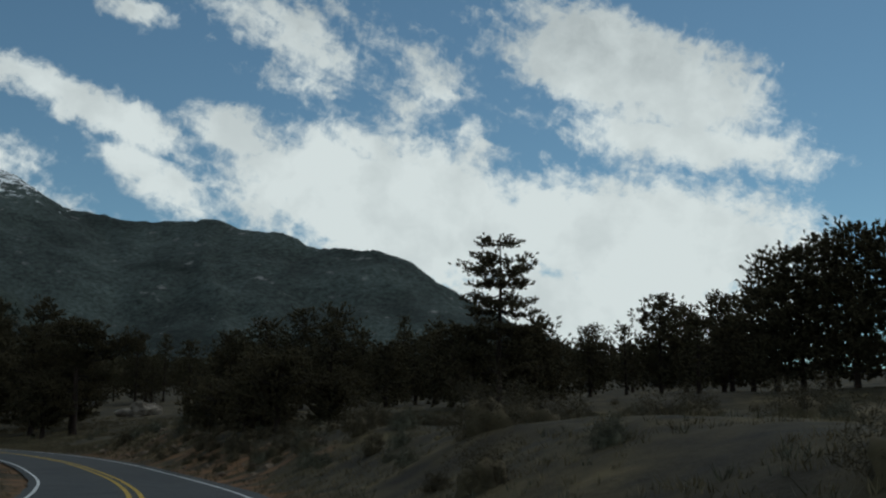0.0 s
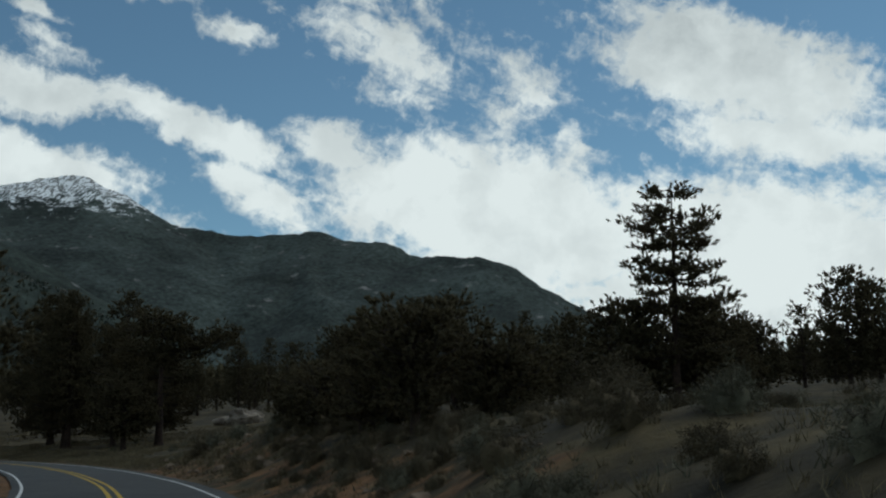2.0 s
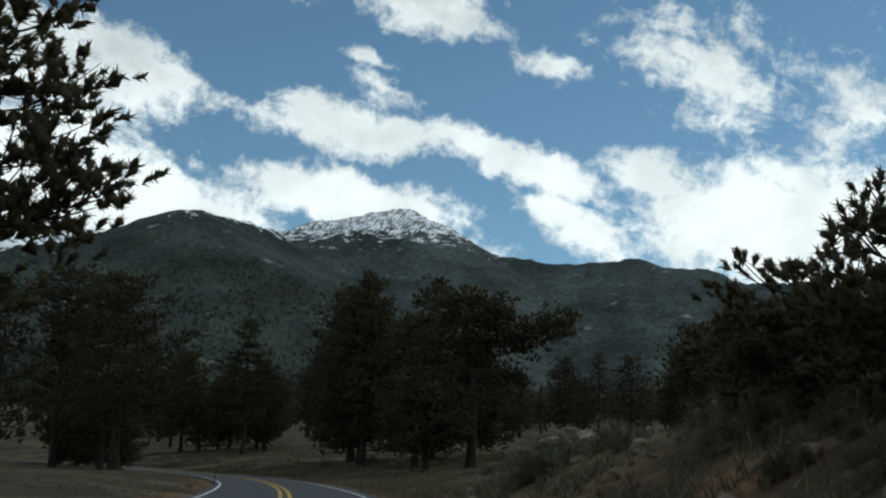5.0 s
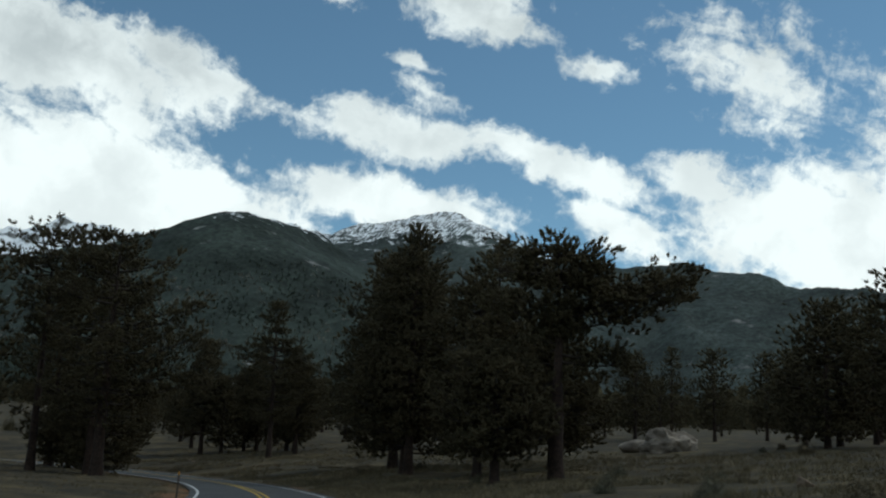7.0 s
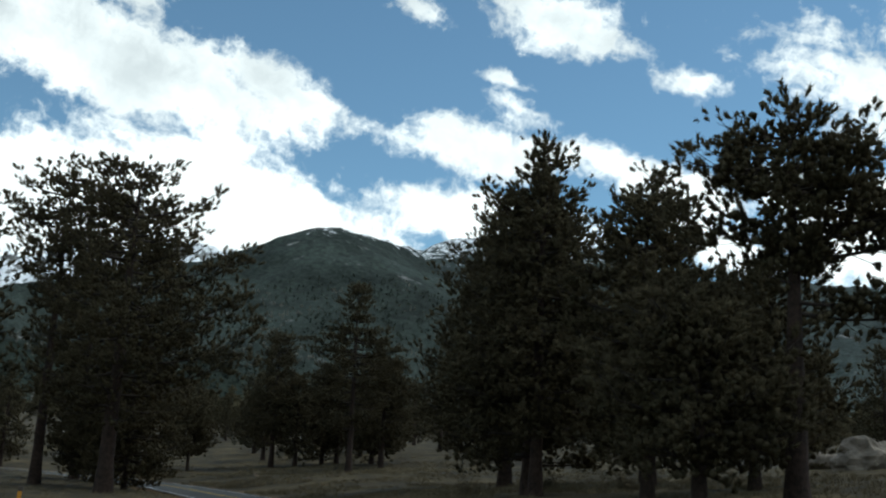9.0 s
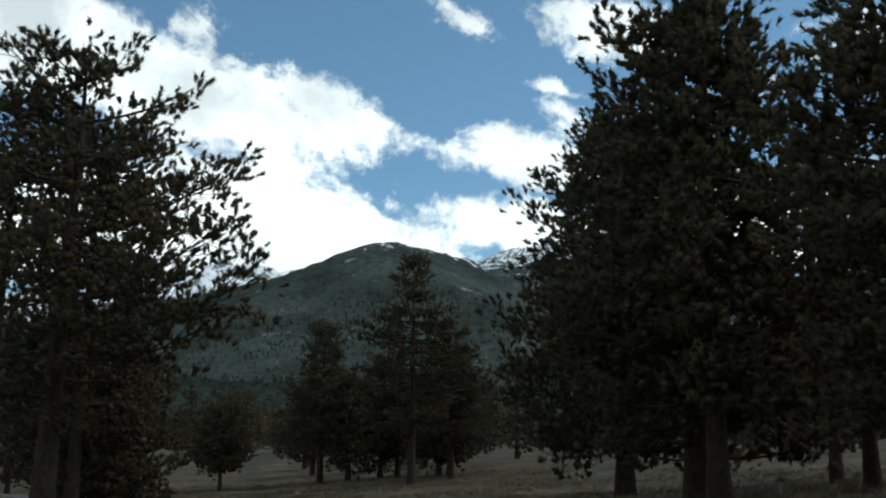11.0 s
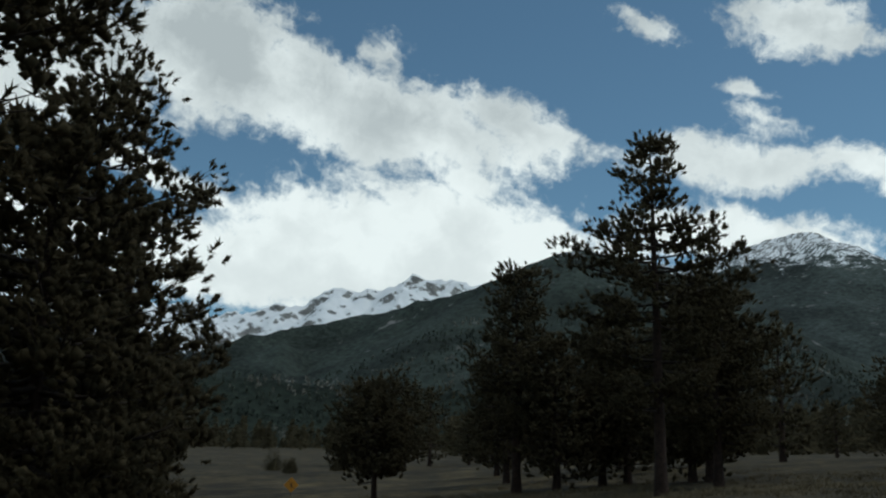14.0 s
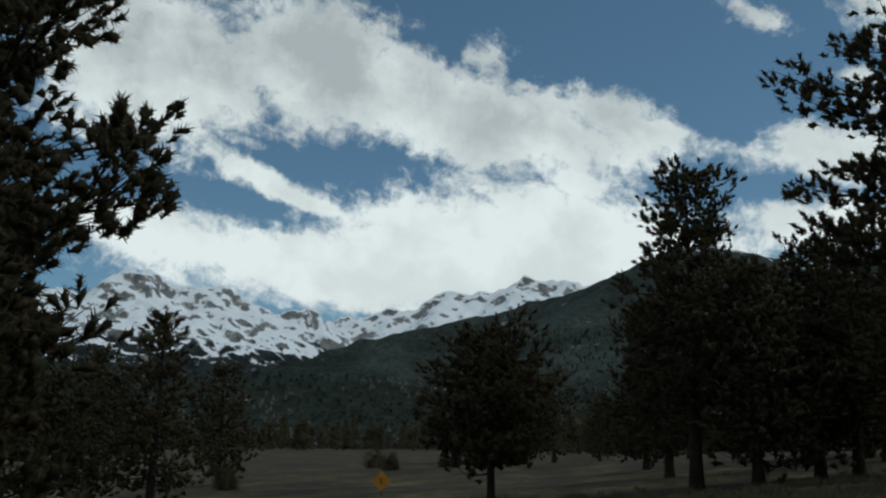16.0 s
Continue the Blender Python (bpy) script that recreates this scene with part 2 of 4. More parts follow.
def with_bare_earth(m):
    """Mixes bare earth into the meadow where the mesh's own layer says so."""
    t = m.node_tree
    bsdf = t.nodes["Principled BSDF"]
    grass = bsdf.inputs["Base Color"].links[0].from_socket
    pos = node(t, "ShaderNodeTexCoord").outputs["Object"]
    n = noise_tex(t, pos, 1.1, 6.0, 0.65)
    r = node(t, "ShaderNodeValToRGB")
    r.color_ramp.elements[0].position, r.color_ramp.elements[1].position = 0.32, 0.68
    r.color_ramp.elements[0].color, r.color_ramp.elements[1].color = (0.075, 0.039, 0.018, 1), (0.22, 0.112, 0.047, 1)
    t.links.new(n.outputs["Fac"], r.inputs[0])
    bare = node(t, "ShaderNodeAttribute", attribute_name="bare")
    patch = noise_tex(t, pos, 0.45, 5.0, 0.6)
    share = smooth(t, math_node(t, "ADD", bare.outputs["Fac"], math_node(t, "MULTIPLY", math_node(t, "SUBTRACT", patch.outputs["Fac"], 0.5), 1.6)), 0.35, 0.65)
    mix = node(t, "ShaderNodeMix", data_type="RGBA")
    t.links.new(share, mix.inputs[0])
    t.links.new(grass, mix.inputs[6])
    t.links.new(r.outputs[0], mix.inputs[7])
    t.links.new(mix.outputs[2], bsdf.inputs["Base Color"])


with_bare_earth(M_GROUND)
M_BARK = material("pine bark", [(0.3, (0.016, 0.012, 0.01)), (0.6, (0.055, 0.034, 0.025))], 5.0, 0.95, 1.0, 14, second=(1.2, 0.7, 1.2))
M_DARKBARK = material("dark bark", [(0.3, (0.02, 0.017, 0.015)), (0.6, (0.06, 0.045, 0.035))], 6.0, 0.95, 0.8, 16)
M_NEEDLE = material("pine needles", [(0.3, (0.082, 0.068, 0.041)), (0.7, (0.12, 0.1, 0.058))], 0.5, 0.9, second=(3.0, 0.85, 1.15), random_value=0.15, island=True)


def let_light_through(m, share):
    """Thin needles and leaves: a share of the light that falls on them passes to their other side."""
    t = m.node_tree
    bsdf, out_ = t.nodes["Principled BSDF"], t.nodes["Material Output"]
    thin = node(t, "ShaderNodeBsdfTranslucent")
    t.links.new(bsdf.inputs["Base Color"].links[0].from_socket, thin.inputs[0])
    both = node(t, "ShaderNodeMixShader", in0=share)
    t.links.new(bsdf.outputs[0], both.inputs[1])
    t.links.new(thin.outputs[0], both.inputs[2])
    t.links.new(both.outputs[0], out_.inputs[0])


M_HILLWOOD = material("hillside woods", [(0.38, (0.04, 0.05, 0.04)), (0.52, (0.058, 0.066, 0.05)), (0.58, (0.2, 0.185, 0.155))], 0.008, 0.95, second=(0.05, 0.8, 1.2), random_value=0.25, island=True)
M_FAR = material("far pine needles", [(0.3, (0.078, 0.066, 0.04)), (0.7, (0.118, 0.099, 0.058))], 0.2, 0.95, second=(1.0, 0.75, 1.2), random_value=0.2, island=True)
for m in (M_NEEDLE, M_FAR):
    let_light_through(m, 0.5)
    m.node_tree.nodes["Principled BSDF"].inputs["Specular IOR Level"].default_value = 0.05
M_SHRUB = material("brush", [(0.3, (0.045, 0.035, 0.02)), (0.7, (0.1, 0.078, 0.044))], 1.0, 0.9, random_value=0.35, island=True)
M_SAGE = material("sagebrush", [(0.3, (0.065, 0.062, 0.042)), (0.7, (0.14, 0.128, 0.085))], 1.0, 0.9, random_value=0.3, island=True)
M_GRASS = material("dry grass", [(0.3, (0.07, 0.056, 0.03)), (0.7, (0.2, 0.158, 0.092))], 0.3, 0.9, random_value=0.35, island=True)
M_ROCK = material("granite", [(0.3, (0.12, 0.098, 0.075)), (0.55, (0.26, 0.22, 0.175)), (0.75, (0.37, 0.32, 0.26))], 0.9, 0.9, 1.0, 5, second=(0.35, 0.65, 1.15))


def link(t, a, b):
    t.links.new(a, b)


def mountain_material(name, tree_line, snow_line, forest, rock_share, cover=0.4, firs_share=0.9, lying=0.22):
    """Woods, bare rock on steep and broken ground, snow above its line."""
    m = bpy.data.materials.new(name)
    m.use_nodes = True
    t = m.node_tree
    bsdf = t.nodes["Principled BSDF"]
    pos = node(t, "ShaderNodeTexCoord").outputs["Object"]
    geo = node(t, "ShaderNodeNewGeometry")
    steep = node(t, "ShaderNodeSeparateXYZ")
    link(t, geo.outputs["Normal"], steep.inputs[0])
    place = node(t, "ShaderNodeSeparateXYZ")
    link(t, pos, place.inputs[0])
    woods = noise_tex(t, pos, 0.08, 6.0, 0.75)
    rw = node(t, "ShaderNodeValToRGB")
    rw.color_ramp.elements[0].position, rw.color_ramp.elements[1].position = 0.36, 0.66
    rw.color_ramp.elements[0].color = (*[c * 0.45 for c in forest], 1)
    rw.color_ramp.elements[1].color = (*[c * 1.45 for c in forest], 1)
    link(t, woods.outputs["Fac"], rw.inputs[0])
    stand = noise_tex(t, pos, 0.0045, 5.0, 0.6)
    mul = node(t, "ShaderNodeMix", data_type="RGBA", blend_type="MULTIPLY")
    mul.inputs[0].default_value = 1.0
    link(t, rw.outputs[0], mul.inputs[6])
    link(t, smooth(t, stand.outputs["Fac"], 0.3, 0.7, 0.55, 1.35), mul.inputs[7])
    crag = noise_tex(t, pos, 0.02, 7.0, 0.7)
    rc = node(t, "ShaderNodeValToRGB")
    rc.color_ramp.elements[0].position, rc.color_ramp.elements[1].position = 0.3, 0.7
    rc.color_ramp.elements[0].color, rc.color_ramp.elements[1].color = (0.09, 0.09, 0.09, 1), (0.33, 0.32, 0.3, 1)
    link(t, crag.outputs["Fac"], rc.inputs[0])
    # rock: patches, more of it above the tree line
    patch = noise_tex(t, pos, 0.016, 8.0, 0.7)
    above = smooth(t, place.outputs[2], tree_line - 60, tree_line + 60)
    rock = smooth(t, math_node(t, "ADD", math_node(t, "ADD", patch.outputs["Fac"], rock_share), math_node(t, "MULTIPLY", above, 0.3)), 0.66, 0.74)
    ground = node(t, "ShaderNodeMix", data_type="RGBA")
    link(t, rock, ground.inputs[0])
    link(t, mul.outputs[2], ground.inputs[6])
    link(t, rc.outputs[0], ground.inputs[7])
    drift = noise_tex(t, pos, 0.024, 8.0, 0.72)
    over = smooth(t, place.outputs[2], snow_line - 120, snow_line + 160, 0.0, cover)
    flatness = smooth(t, steep.outputs[2], 0.55, 0.88, 0.0, lying)
    upright = node(t, "ShaderNodeMapping")                # single firs stand as short upright strokes
    upright.inputs["Scale"].default_value = (1.0, 0.35, 0.35)
    link(t, pos, upright.inputs["Vector"])
    firs = noise_tex(t, upright.outputs[0], 0.12, 3.0, 0.6)
    bare = smooth(t, firs.outputs["Fac"], 0.46, 0.52, 1 - firs_share, 1.0)
    snow = math_node(t, "MULTIPLY", smooth(t, math_node(t, "ADD", math_node(t, "ADD", drift.outputs["Fac"], over), flatness), 0.93, 1.02), bare)
    final = node(t, "ShaderNodeMix", data_type="RGBA")
    link(t, snow, final.inputs[0])
    link(t, ground.outputs[2], final.inputs[6])
    final.inputs[7].default_value = (0.92, 0.93, 0.95, 1)
    link(t, final.outputs[2], bsdf.inputs["Base Color"])
    bsdf.inputs["Roughness"].default_value = 0.95
    bsdf.inputs["Specular IOR Level"].default_value = 0.1
    b = node(t, "ShaderNodeBump")
    b.inputs["Strength"].default_value, b.inputs["Distance"].default_value = 0.5, 5.0
    link(t, woods.outputs["Fac"], b.inputs["Height"])
    link(t, b.outputs[0], bsdf.inputs["Normal"])
    return m


# ------------------------------------------------------------ building helpers
def mesh_object(name, verts, faces, mat, parent=None, label="", smooth_shade=False):
    me = bpy.data.meshes.new(name)
    me.from_pydata(verts, [], faces)
    me.materials.append(mat)
    if smooth_shade:
        me.polygons.foreach_set("use_smooth", [True] * len(me.polygons))
    ob = new(name, me)
    if parent is not None:
        ob.parent = parent
    if label:
        ob["label"] = label
    return ob


def array_mesh(name, verts, tris, mat):
    """A mesh of triangles from two arrays."""
    me = bpy.data.meshes.new(name)
    me.vertices.add(len(verts))
    me.vertices.foreach_set("co", np.asarray(verts, np.float32).ravel())
    n = len(tris)
    me.loops.add(3 * n)
    me.loops.foreach_set("vertex_index", np.asarray(tris, np.int32).ravel())
    me.polygons.add(n)
    me.polygons.foreach_set("loop_start", np.arange(0, 3 * n, 3, dtype=np.int32))
    me.materials.append(mat)
    me.update(calc_edges=True)
    return me


def part(name, bm, mat, parent, label=""):
    me = bpy.data.meshes.new(name)
    bm.to_mesh(me)
    bm.free()
    me.materials.append(mat)
    ob = new(name, me)
    ob.parent = parent
    if label:
        ob["label"] = label
    return ob


def fbm(x, y, scale, octaves=4, seed=0.0):
    """Smooth value noise on arrays, about -1 to 1."""
    total, amp, norm = np.zeros_like(x, dtype=float), 1.0, 0.0
    for k in range(octaves):
        u, v = x / scale + 17.3 * k + seed, y / scale - 9.1 * k + 2.7 * seed
        iu, iv = np.floor(u), np.floor(v)
        fu, fv = u - iu, v - iv
        fu, fv = fu * fu * (3 - 2 * fu), fv * fv * (3 - 2 * fv)

        def h(a, b):
            s = np.sin(a * 127.1 + b * 311.7 + 0.5) * 43758.5453
            return 2 * (s - np.floor(s)) - 1
        total += amp * ((h(iu, iv) * (1 - fu) + h(iu + 1, iv) * fu) * (1 - fv) + (h(iu, iv + 1) * (1 - fu) + h(iu + 1, iv + 1) * fu) * fv)
        norm += amp
        amp, scale = amp * 0.5, scale / 2
    return total / norm


# ------------------------------------------------------------ the road's line and the ground
# the car's line: x, y and the road's height under it
LINE = np.array([m.translation for _, m in ROWS[::3]] + [ROWS[-1][1].translation])
LINE[:, 2] -= 1.5
first, last = LINE[0] - LINE[1], LINE[-1] - LINE[-2]
before = [LINE[0] + first / np.linalg.norm(first) * k + np.array((0.0, 0, 0)) for k in (60, 30)]
ahead, heading = [], math.atan2(last[1], last[0])
p = LINE[-1].copy()
for k in range(14):
    heading += radians(4.5)
    p = p + np.array((math.cos(heading) * 12, math.sin(heading) * 12, 0.15))
    ahead.append(p)
LINE = np.vstack([before, LINE, ahead])
# resample evenly and smooth
seg = np.concatenate([[0], np.cumsum(np.linalg.norm(np.diff(LINE[:, :2], axis=0), axis=1))])
S = np.arange(0, seg[-1], 1.0)
AXIS = np.stack([np.interp(S, seg, LINE[:, k]) for k in range(3)], 1)
kernel = np.hanning(25) / np.hanning(25).sum()
pad = np.pad(AXIS, ((12, 12), (0, 0)), mode="edge")
smoothed = np.stack([np.convolve(pad[:, k], kernel, "valid") for k in range(3)], 1)
AXIS[12:-12] = smoothed[12:-12]
TANGENT = np.gradient(AXIS[:, :2], axis=0)
TANGENT /= np.linalg.norm(TANGENT, axis=1)[:, None]
RIGHT = np.stack([TANGENT[:, 1], -TANGENT[:, 0]], 1)


def beside(x, y):
    """For arrays of places: the nearest index on the road's line and the way to its right in metres."""
    x, y = np.ravel(x), np.ravel(y)
    best_i, best_d = np.zeros(len(x), int), np.full(len(x), 1e18)
    coarse = np.arange(0, len(AXIS), 4)
    for start in range(0, len(x), 20000):
        sl = slice(start, start + 20000)
        d2 = (x[sl, None] - AXIS[coarse, 0]) ** 2 + (y[sl, None] - AXIS[coarse, 1]) ** 2
        best_i[sl] = coarse[np.argmin(d2, axis=1)]
    for k in range(-3, 4):
        i = np.clip(best_i + k, 0, len(AXIS) - 1)
        d2 = (x - AXIS[i, 0]) ** 2 + (y - AXIS[i, 1]) ** 2
        better = d2 < best_d
        best_d = np.where(better, d2, best_d)
        fine = np.where(better, i, best_i) if k == -3 else np.where(better, i, fine)
    side = (x - AXIS[fine, 0]) * RIGHT[fine, 0] + (y - AXIS[fine, 1]) * RIGHT[fine, 1]
    return fine, np.sign(side) * np.sqrt(best_d)


def ramp01(v, lo, hi):
    u = np.clip((v - lo) / (hi - lo), 0, 1)
    return u * u * (3 - 2 * u)


def ground_z(x, y):
    x, y = np.asarray(x, float), np.asarray(y, float)
    shape = x.shape
    i, d = beside(x, y)
    xf, yf = x.ravel(), y.ravel()
    along = (xf - AXIS[i, 0]) * TANGENT[i, 0] + (yf - AXIS[i, 1]) * TANGENT[i, 1]
    base = AXIS[i, 2] + np.gradient(AXIS[:, 2])[i] * np.clip(along, -1, 1)
    cut = 1.0 - ramp01(yf, 80, 105)                 # the cut bank beside the bend
    right = np.maximum(1.1 * ramp01(d, 2.5, 14), (1.7 + 0.8 * ramp01(yf, 25, 55)) * cut * ramp01(d, 2.2, 9.0))
    right = right + (0.095 - 0.065 * cut) * np.clip(d - 13, 0, 40) + 0.06 * np.clip(d - 53, 0, 400)
    left = 0.2 * ramp01(-d, 6, 12) + 0.012 * np.clip(-d - 12, 0, 400)
    z = base + np.where(d > 0, right, left)
    far = ramp01(np.abs(d + 1.7), 4.2, 9)
    z = z + far * ((0.16 + 0.3 * cut * (d > 0)) * fbm(xf, yf, 5.0, 3) + 0.45 * fbm(xf, yf, 26.0, 2, 3.0)) - 0.12 * (1 - ramp01(np.abs(d + 1.7), 3.6, 4.6))
    return z.reshape(shape)


def ground_at(x, y):
    return float(ground_z(np.array([x]), np.array([y]))[0])


def spaced(lo, hi, fine, reach):
    core = list(np.arange(lo, hi + fine, fine))
    step, v, up, down = fine, core[-1], [], []
    while v < reach:
        step *= 1.25
        v += step
        up.append(v)
    step, v = fine, core[0]
    while v > -reach:
        step *= 1.25
        v -= step
        down.append(v)
    return np.array(down[::-1] + core + up)


gx, gy = spaced(-190, 60, 1.0, 4700), spaced(-10, 260, 1.0, 4700)
GX, GY = np.meshgrid(gx, gy)
GZ = ground_z(GX, GY)
nx, ny = len(gx), len(gy)
idx = np.arange(nx * ny).reshape(ny, nx)
quads = np.stack([idx[:-1, :-1], idx[:-1, 1:], idx[1:, 1:], idx[1:, :-1]], -1).reshape(-1, 4)
tris = np.vstack([quads[:, [0, 1, 2]], quads[:, [0, 2, 3]]])
me = array_mesh("ground", np.stack([GX, GY, GZ], -1).reshape(-1, 3), tris, M_GROUND)
me.polygons.foreach_set("use_smooth", [True] * len(me.polygons))
side_i, side_d = beside(GX, GY)
gy_flat = GY.ravel()
bare = 0.5 * ramp01(side_d, 1.8, 3.0) * (1 - ramp01(side_d, 5.5, 9)) * ramp01(gy_flat, 30, 50) * (1 - ramp01(gy_flat, 85, 105))
bare = np.maximum(bare, 0.55 * (1 - ramp01(np.abs(side_d + 1.7), 4.2, 6.0)))
layer = me.attributes.new("bare", "FLOAT", "POINT")
layer.data.foreach_set("value", bare.astype(np.float32))
ground = tagged(new("ground", me), "dry brown mountain meadow with sparse grass", "ground", kind="structure")


def strip(name, offsets, lift, mat, label, category, lo=0, hi=None, wobble=0.0):
    """A band along the road's line between offsets to its right."""
    hi = hi or len(AXIS)
    vs, fs = [], []
    for k in range(lo, hi):
        for o in offsets:
            w = wobble * math.sin(k * 0.9 + o)
            vs.append((AXIS[k, 0] + RIGHT[k, 0] * (o + w), AXIS[k, 1] + RIGHT[k, 1] * (o + w), AXIS[k, 2] + lift - 0.012 * abs(o + 1.7)))
    m = len(offsets)
    for k in range(hi - lo - 1):
        for j in range(m - 1):
            q = k * m + j
            fs.append((q, q + 1, q + m + 1, q + m))
    return tagged(mesh_object(name, vs, fs, mat, smooth_shade=True), label, category, kind="structure")


strip("road", [-5.2, -4.6, -3.2, -1.7, -0.2, 1.2, 2.2], 0.03, M_ROAD, "grey two-lane asphalt road curving through the meadow", "road", wobble=0.03)
for name, lo, hi in (("yellow_line", -1.95, -1.8), ("yellow_line", -1.6, -1.45)):
    strip(name, [lo, hi], 0.04, M_YELLOW, "yellow centre line painted on the road", "road marking")
for lo, hi in ((1.45, 1.57), (-4.87, -4.75)):
    strip("white_line", [lo, hi], 0.04, M_WHITE, "white edge line painted on the road", "road marking")


# ------------------------------------------------------------ mountains
SLOPES = []


def mountain(name, spurs, mat, label, reach, cell, rough, seed, flank=0.55, floor_z=-30, crag=0.0):
    """A massif: ridges run from summit to summit (x, y, z), the flanks fall away from them; carved by noise."""
    pts = np.array([q for s in spurs for q in s], float)
    lo, hi = pts[:, :2].min(0) - reach, pts[:, :2].max(0) + reach
    xs, ys = np.arange(lo[0], hi[0], cell), np.arange(lo[1], hi[1], cell)
    X, Y = np.meshgrid(xs, ys)
    wx = X + 40 * fbm(X, Y, 420.0, 4, seed) + 14 * fbm(X, Y, 90.0, 3, seed + 5)
    wy = Y + 40 * fbm(X, Y, 420.0, 4, seed + 9) + 14 * fbm(X, Y, 90.0, 3, seed + 7)
    Z = np.full(X.shape, -1e9)
    for s in spurs:
        for (x0, y0, z0), (x1, y1, z1) in zip(s[:-1], s[1:]):
            dx, dy = x1 - x0, y1 - y0
            u = np.clip(((wx - x0) * dx + (wy - y0) * dy) / (dx * dx + dy * dy), 0, 1)
            dist = np.hypot(wx - x0 - u * dx, wy - y0 - u * dy)
            Z = np.maximum(Z, z0 + u * (z1 - z0) - flank * dist * (1 + 0.25 * np.exp(-dist / 150)))
    top = ramp01(Z, 0, 300)
    gully = np.abs(fbm(X, Y, 260.0, 5, seed + 4))
    Z = Z + top * (rough * fbm(X, Y, 160.0, 5, seed + 2) + rough * (0.5 - 2.2 * gully))
    if crag:
        Z = Z + top * crag * (0.5 - 2.0 * np.abs(fbm(X, Y, 75.0, 4, seed + 6)))
    Z = np.maximum(Z, floor_z)
    n, m = len(xs), len(ys)
    ids = np.arange(n * m).reshape(m, n)
    q = np.stack([ids[:-1, :-1], ids[:-1, 1:], ids[1:, 1:], ids[1:, :-1]], -1).reshape(-1, 4)
    q = q[(Z.ravel()[q] > floor_z + 0.5).any(1)]
    SLOPES.append((xs[0], ys[0], cell, Z))
    me = array_mesh(name, np.stack([X, Y, Z], -1).reshape(-1, 3), np.vstack([q[:, [0, 1, 2]], q[:, [0, 2, 3]]]), mat)
    me.polygons.foreach_set("use_smooth", [True] * len(me.polygons))
    return tagged(new(name, me), label, "mountain", kind="structure")


# peak and back ridge: distance haze put into the forest colour, paler and bluer
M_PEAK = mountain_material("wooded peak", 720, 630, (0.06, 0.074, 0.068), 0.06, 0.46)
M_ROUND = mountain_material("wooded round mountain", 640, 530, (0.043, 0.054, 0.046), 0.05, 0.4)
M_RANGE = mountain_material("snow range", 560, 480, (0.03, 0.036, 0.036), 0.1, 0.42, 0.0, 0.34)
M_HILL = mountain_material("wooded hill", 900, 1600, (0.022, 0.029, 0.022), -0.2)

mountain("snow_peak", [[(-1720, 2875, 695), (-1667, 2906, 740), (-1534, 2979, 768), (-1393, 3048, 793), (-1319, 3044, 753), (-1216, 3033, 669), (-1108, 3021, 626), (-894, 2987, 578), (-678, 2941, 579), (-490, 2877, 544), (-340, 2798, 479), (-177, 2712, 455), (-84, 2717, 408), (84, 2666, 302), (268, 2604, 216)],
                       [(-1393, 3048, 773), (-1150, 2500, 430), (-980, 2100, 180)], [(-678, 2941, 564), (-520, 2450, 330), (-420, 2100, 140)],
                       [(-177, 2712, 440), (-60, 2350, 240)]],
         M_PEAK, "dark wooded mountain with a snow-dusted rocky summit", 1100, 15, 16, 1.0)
mountain("round_mountain", [[(-2087, 1309, 267), (-2087, 1405, 303), (-2087, 1498, 345), (-2034, 1657, 390), (-1946, 1841, 435), (-1679, 1903, 474), (-1555, 1944, 516), (-1478, 2005, 553), (-1438, 2035, 563), (-1407, 2177, 552), (-1455, 2384, 583)],
                            [(-1438, 2035, 557), (-1201, 1893, 411), (-992, 1729, 275), (-841, 1584, 176)], [(-1838, 1890, 470), (-1500, 1600, 290), (-1250, 1350, 120)],
                            [(-2028, 1652, 385), (-1700, 1400, 210), (-1500, 1150, 90)]],
         M_ROUND, "round dark green wooded mountain with streaks of snow", 900, 14, 13, 4.0)
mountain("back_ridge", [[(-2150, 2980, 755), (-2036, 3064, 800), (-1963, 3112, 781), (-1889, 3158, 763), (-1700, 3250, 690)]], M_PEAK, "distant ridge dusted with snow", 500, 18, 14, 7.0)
mountain("snow_range", [[(-3791, 2637, 732), (-3691, 2781, 769), (-3635, 2856, 810), (-3561, 2950, 810), (-3455, 3078, 891), (-3391, 3149, 875), (-3277, 3271, 944), (-3167, 3380, 929), (-3037, 3500, 903)]], M_RANGE, "far snow-covered mountain range", 600, 10, 30, 11.0, 0.75, crag=20.0)
mountain("snow_massif", [[(-3960, 1366, 711), (-3907, 1523, 757), (-3866, 1634, 746), (-3831, 1721, 806), (-3783, 1831, 815), (-3739, 1925, 788), (-3683, 2035, 802), (-3623, 2148, 773), (-3546, 2278, 725), (-3477, 2387, 694), (-3452, 2425, 613)], [(-3777, 1828, 790), (-3450, 1750, 560), (-3200, 1700, 400)],
                         [(-3677, 2033, 780), (-3400, 2000, 560), (-3100, 1950, 380)]], M_RANGE, "jagged snowy mountain massif with bare rock faces", 700, 10, 36, 15.0, 0.75, crag=24.0)
mountain("dark_hill", [[(-1569, 428, 189), (-1427, 586, 176), (-1359, 630, 161), (-1281, 689, 144), (-1182, 775, 141), (-1065, 866, 137), (-900, 1100, 130)]], M_HILL, "low dark hill covered in pine woods", 420, 14, 8, 21.0, 0.4)


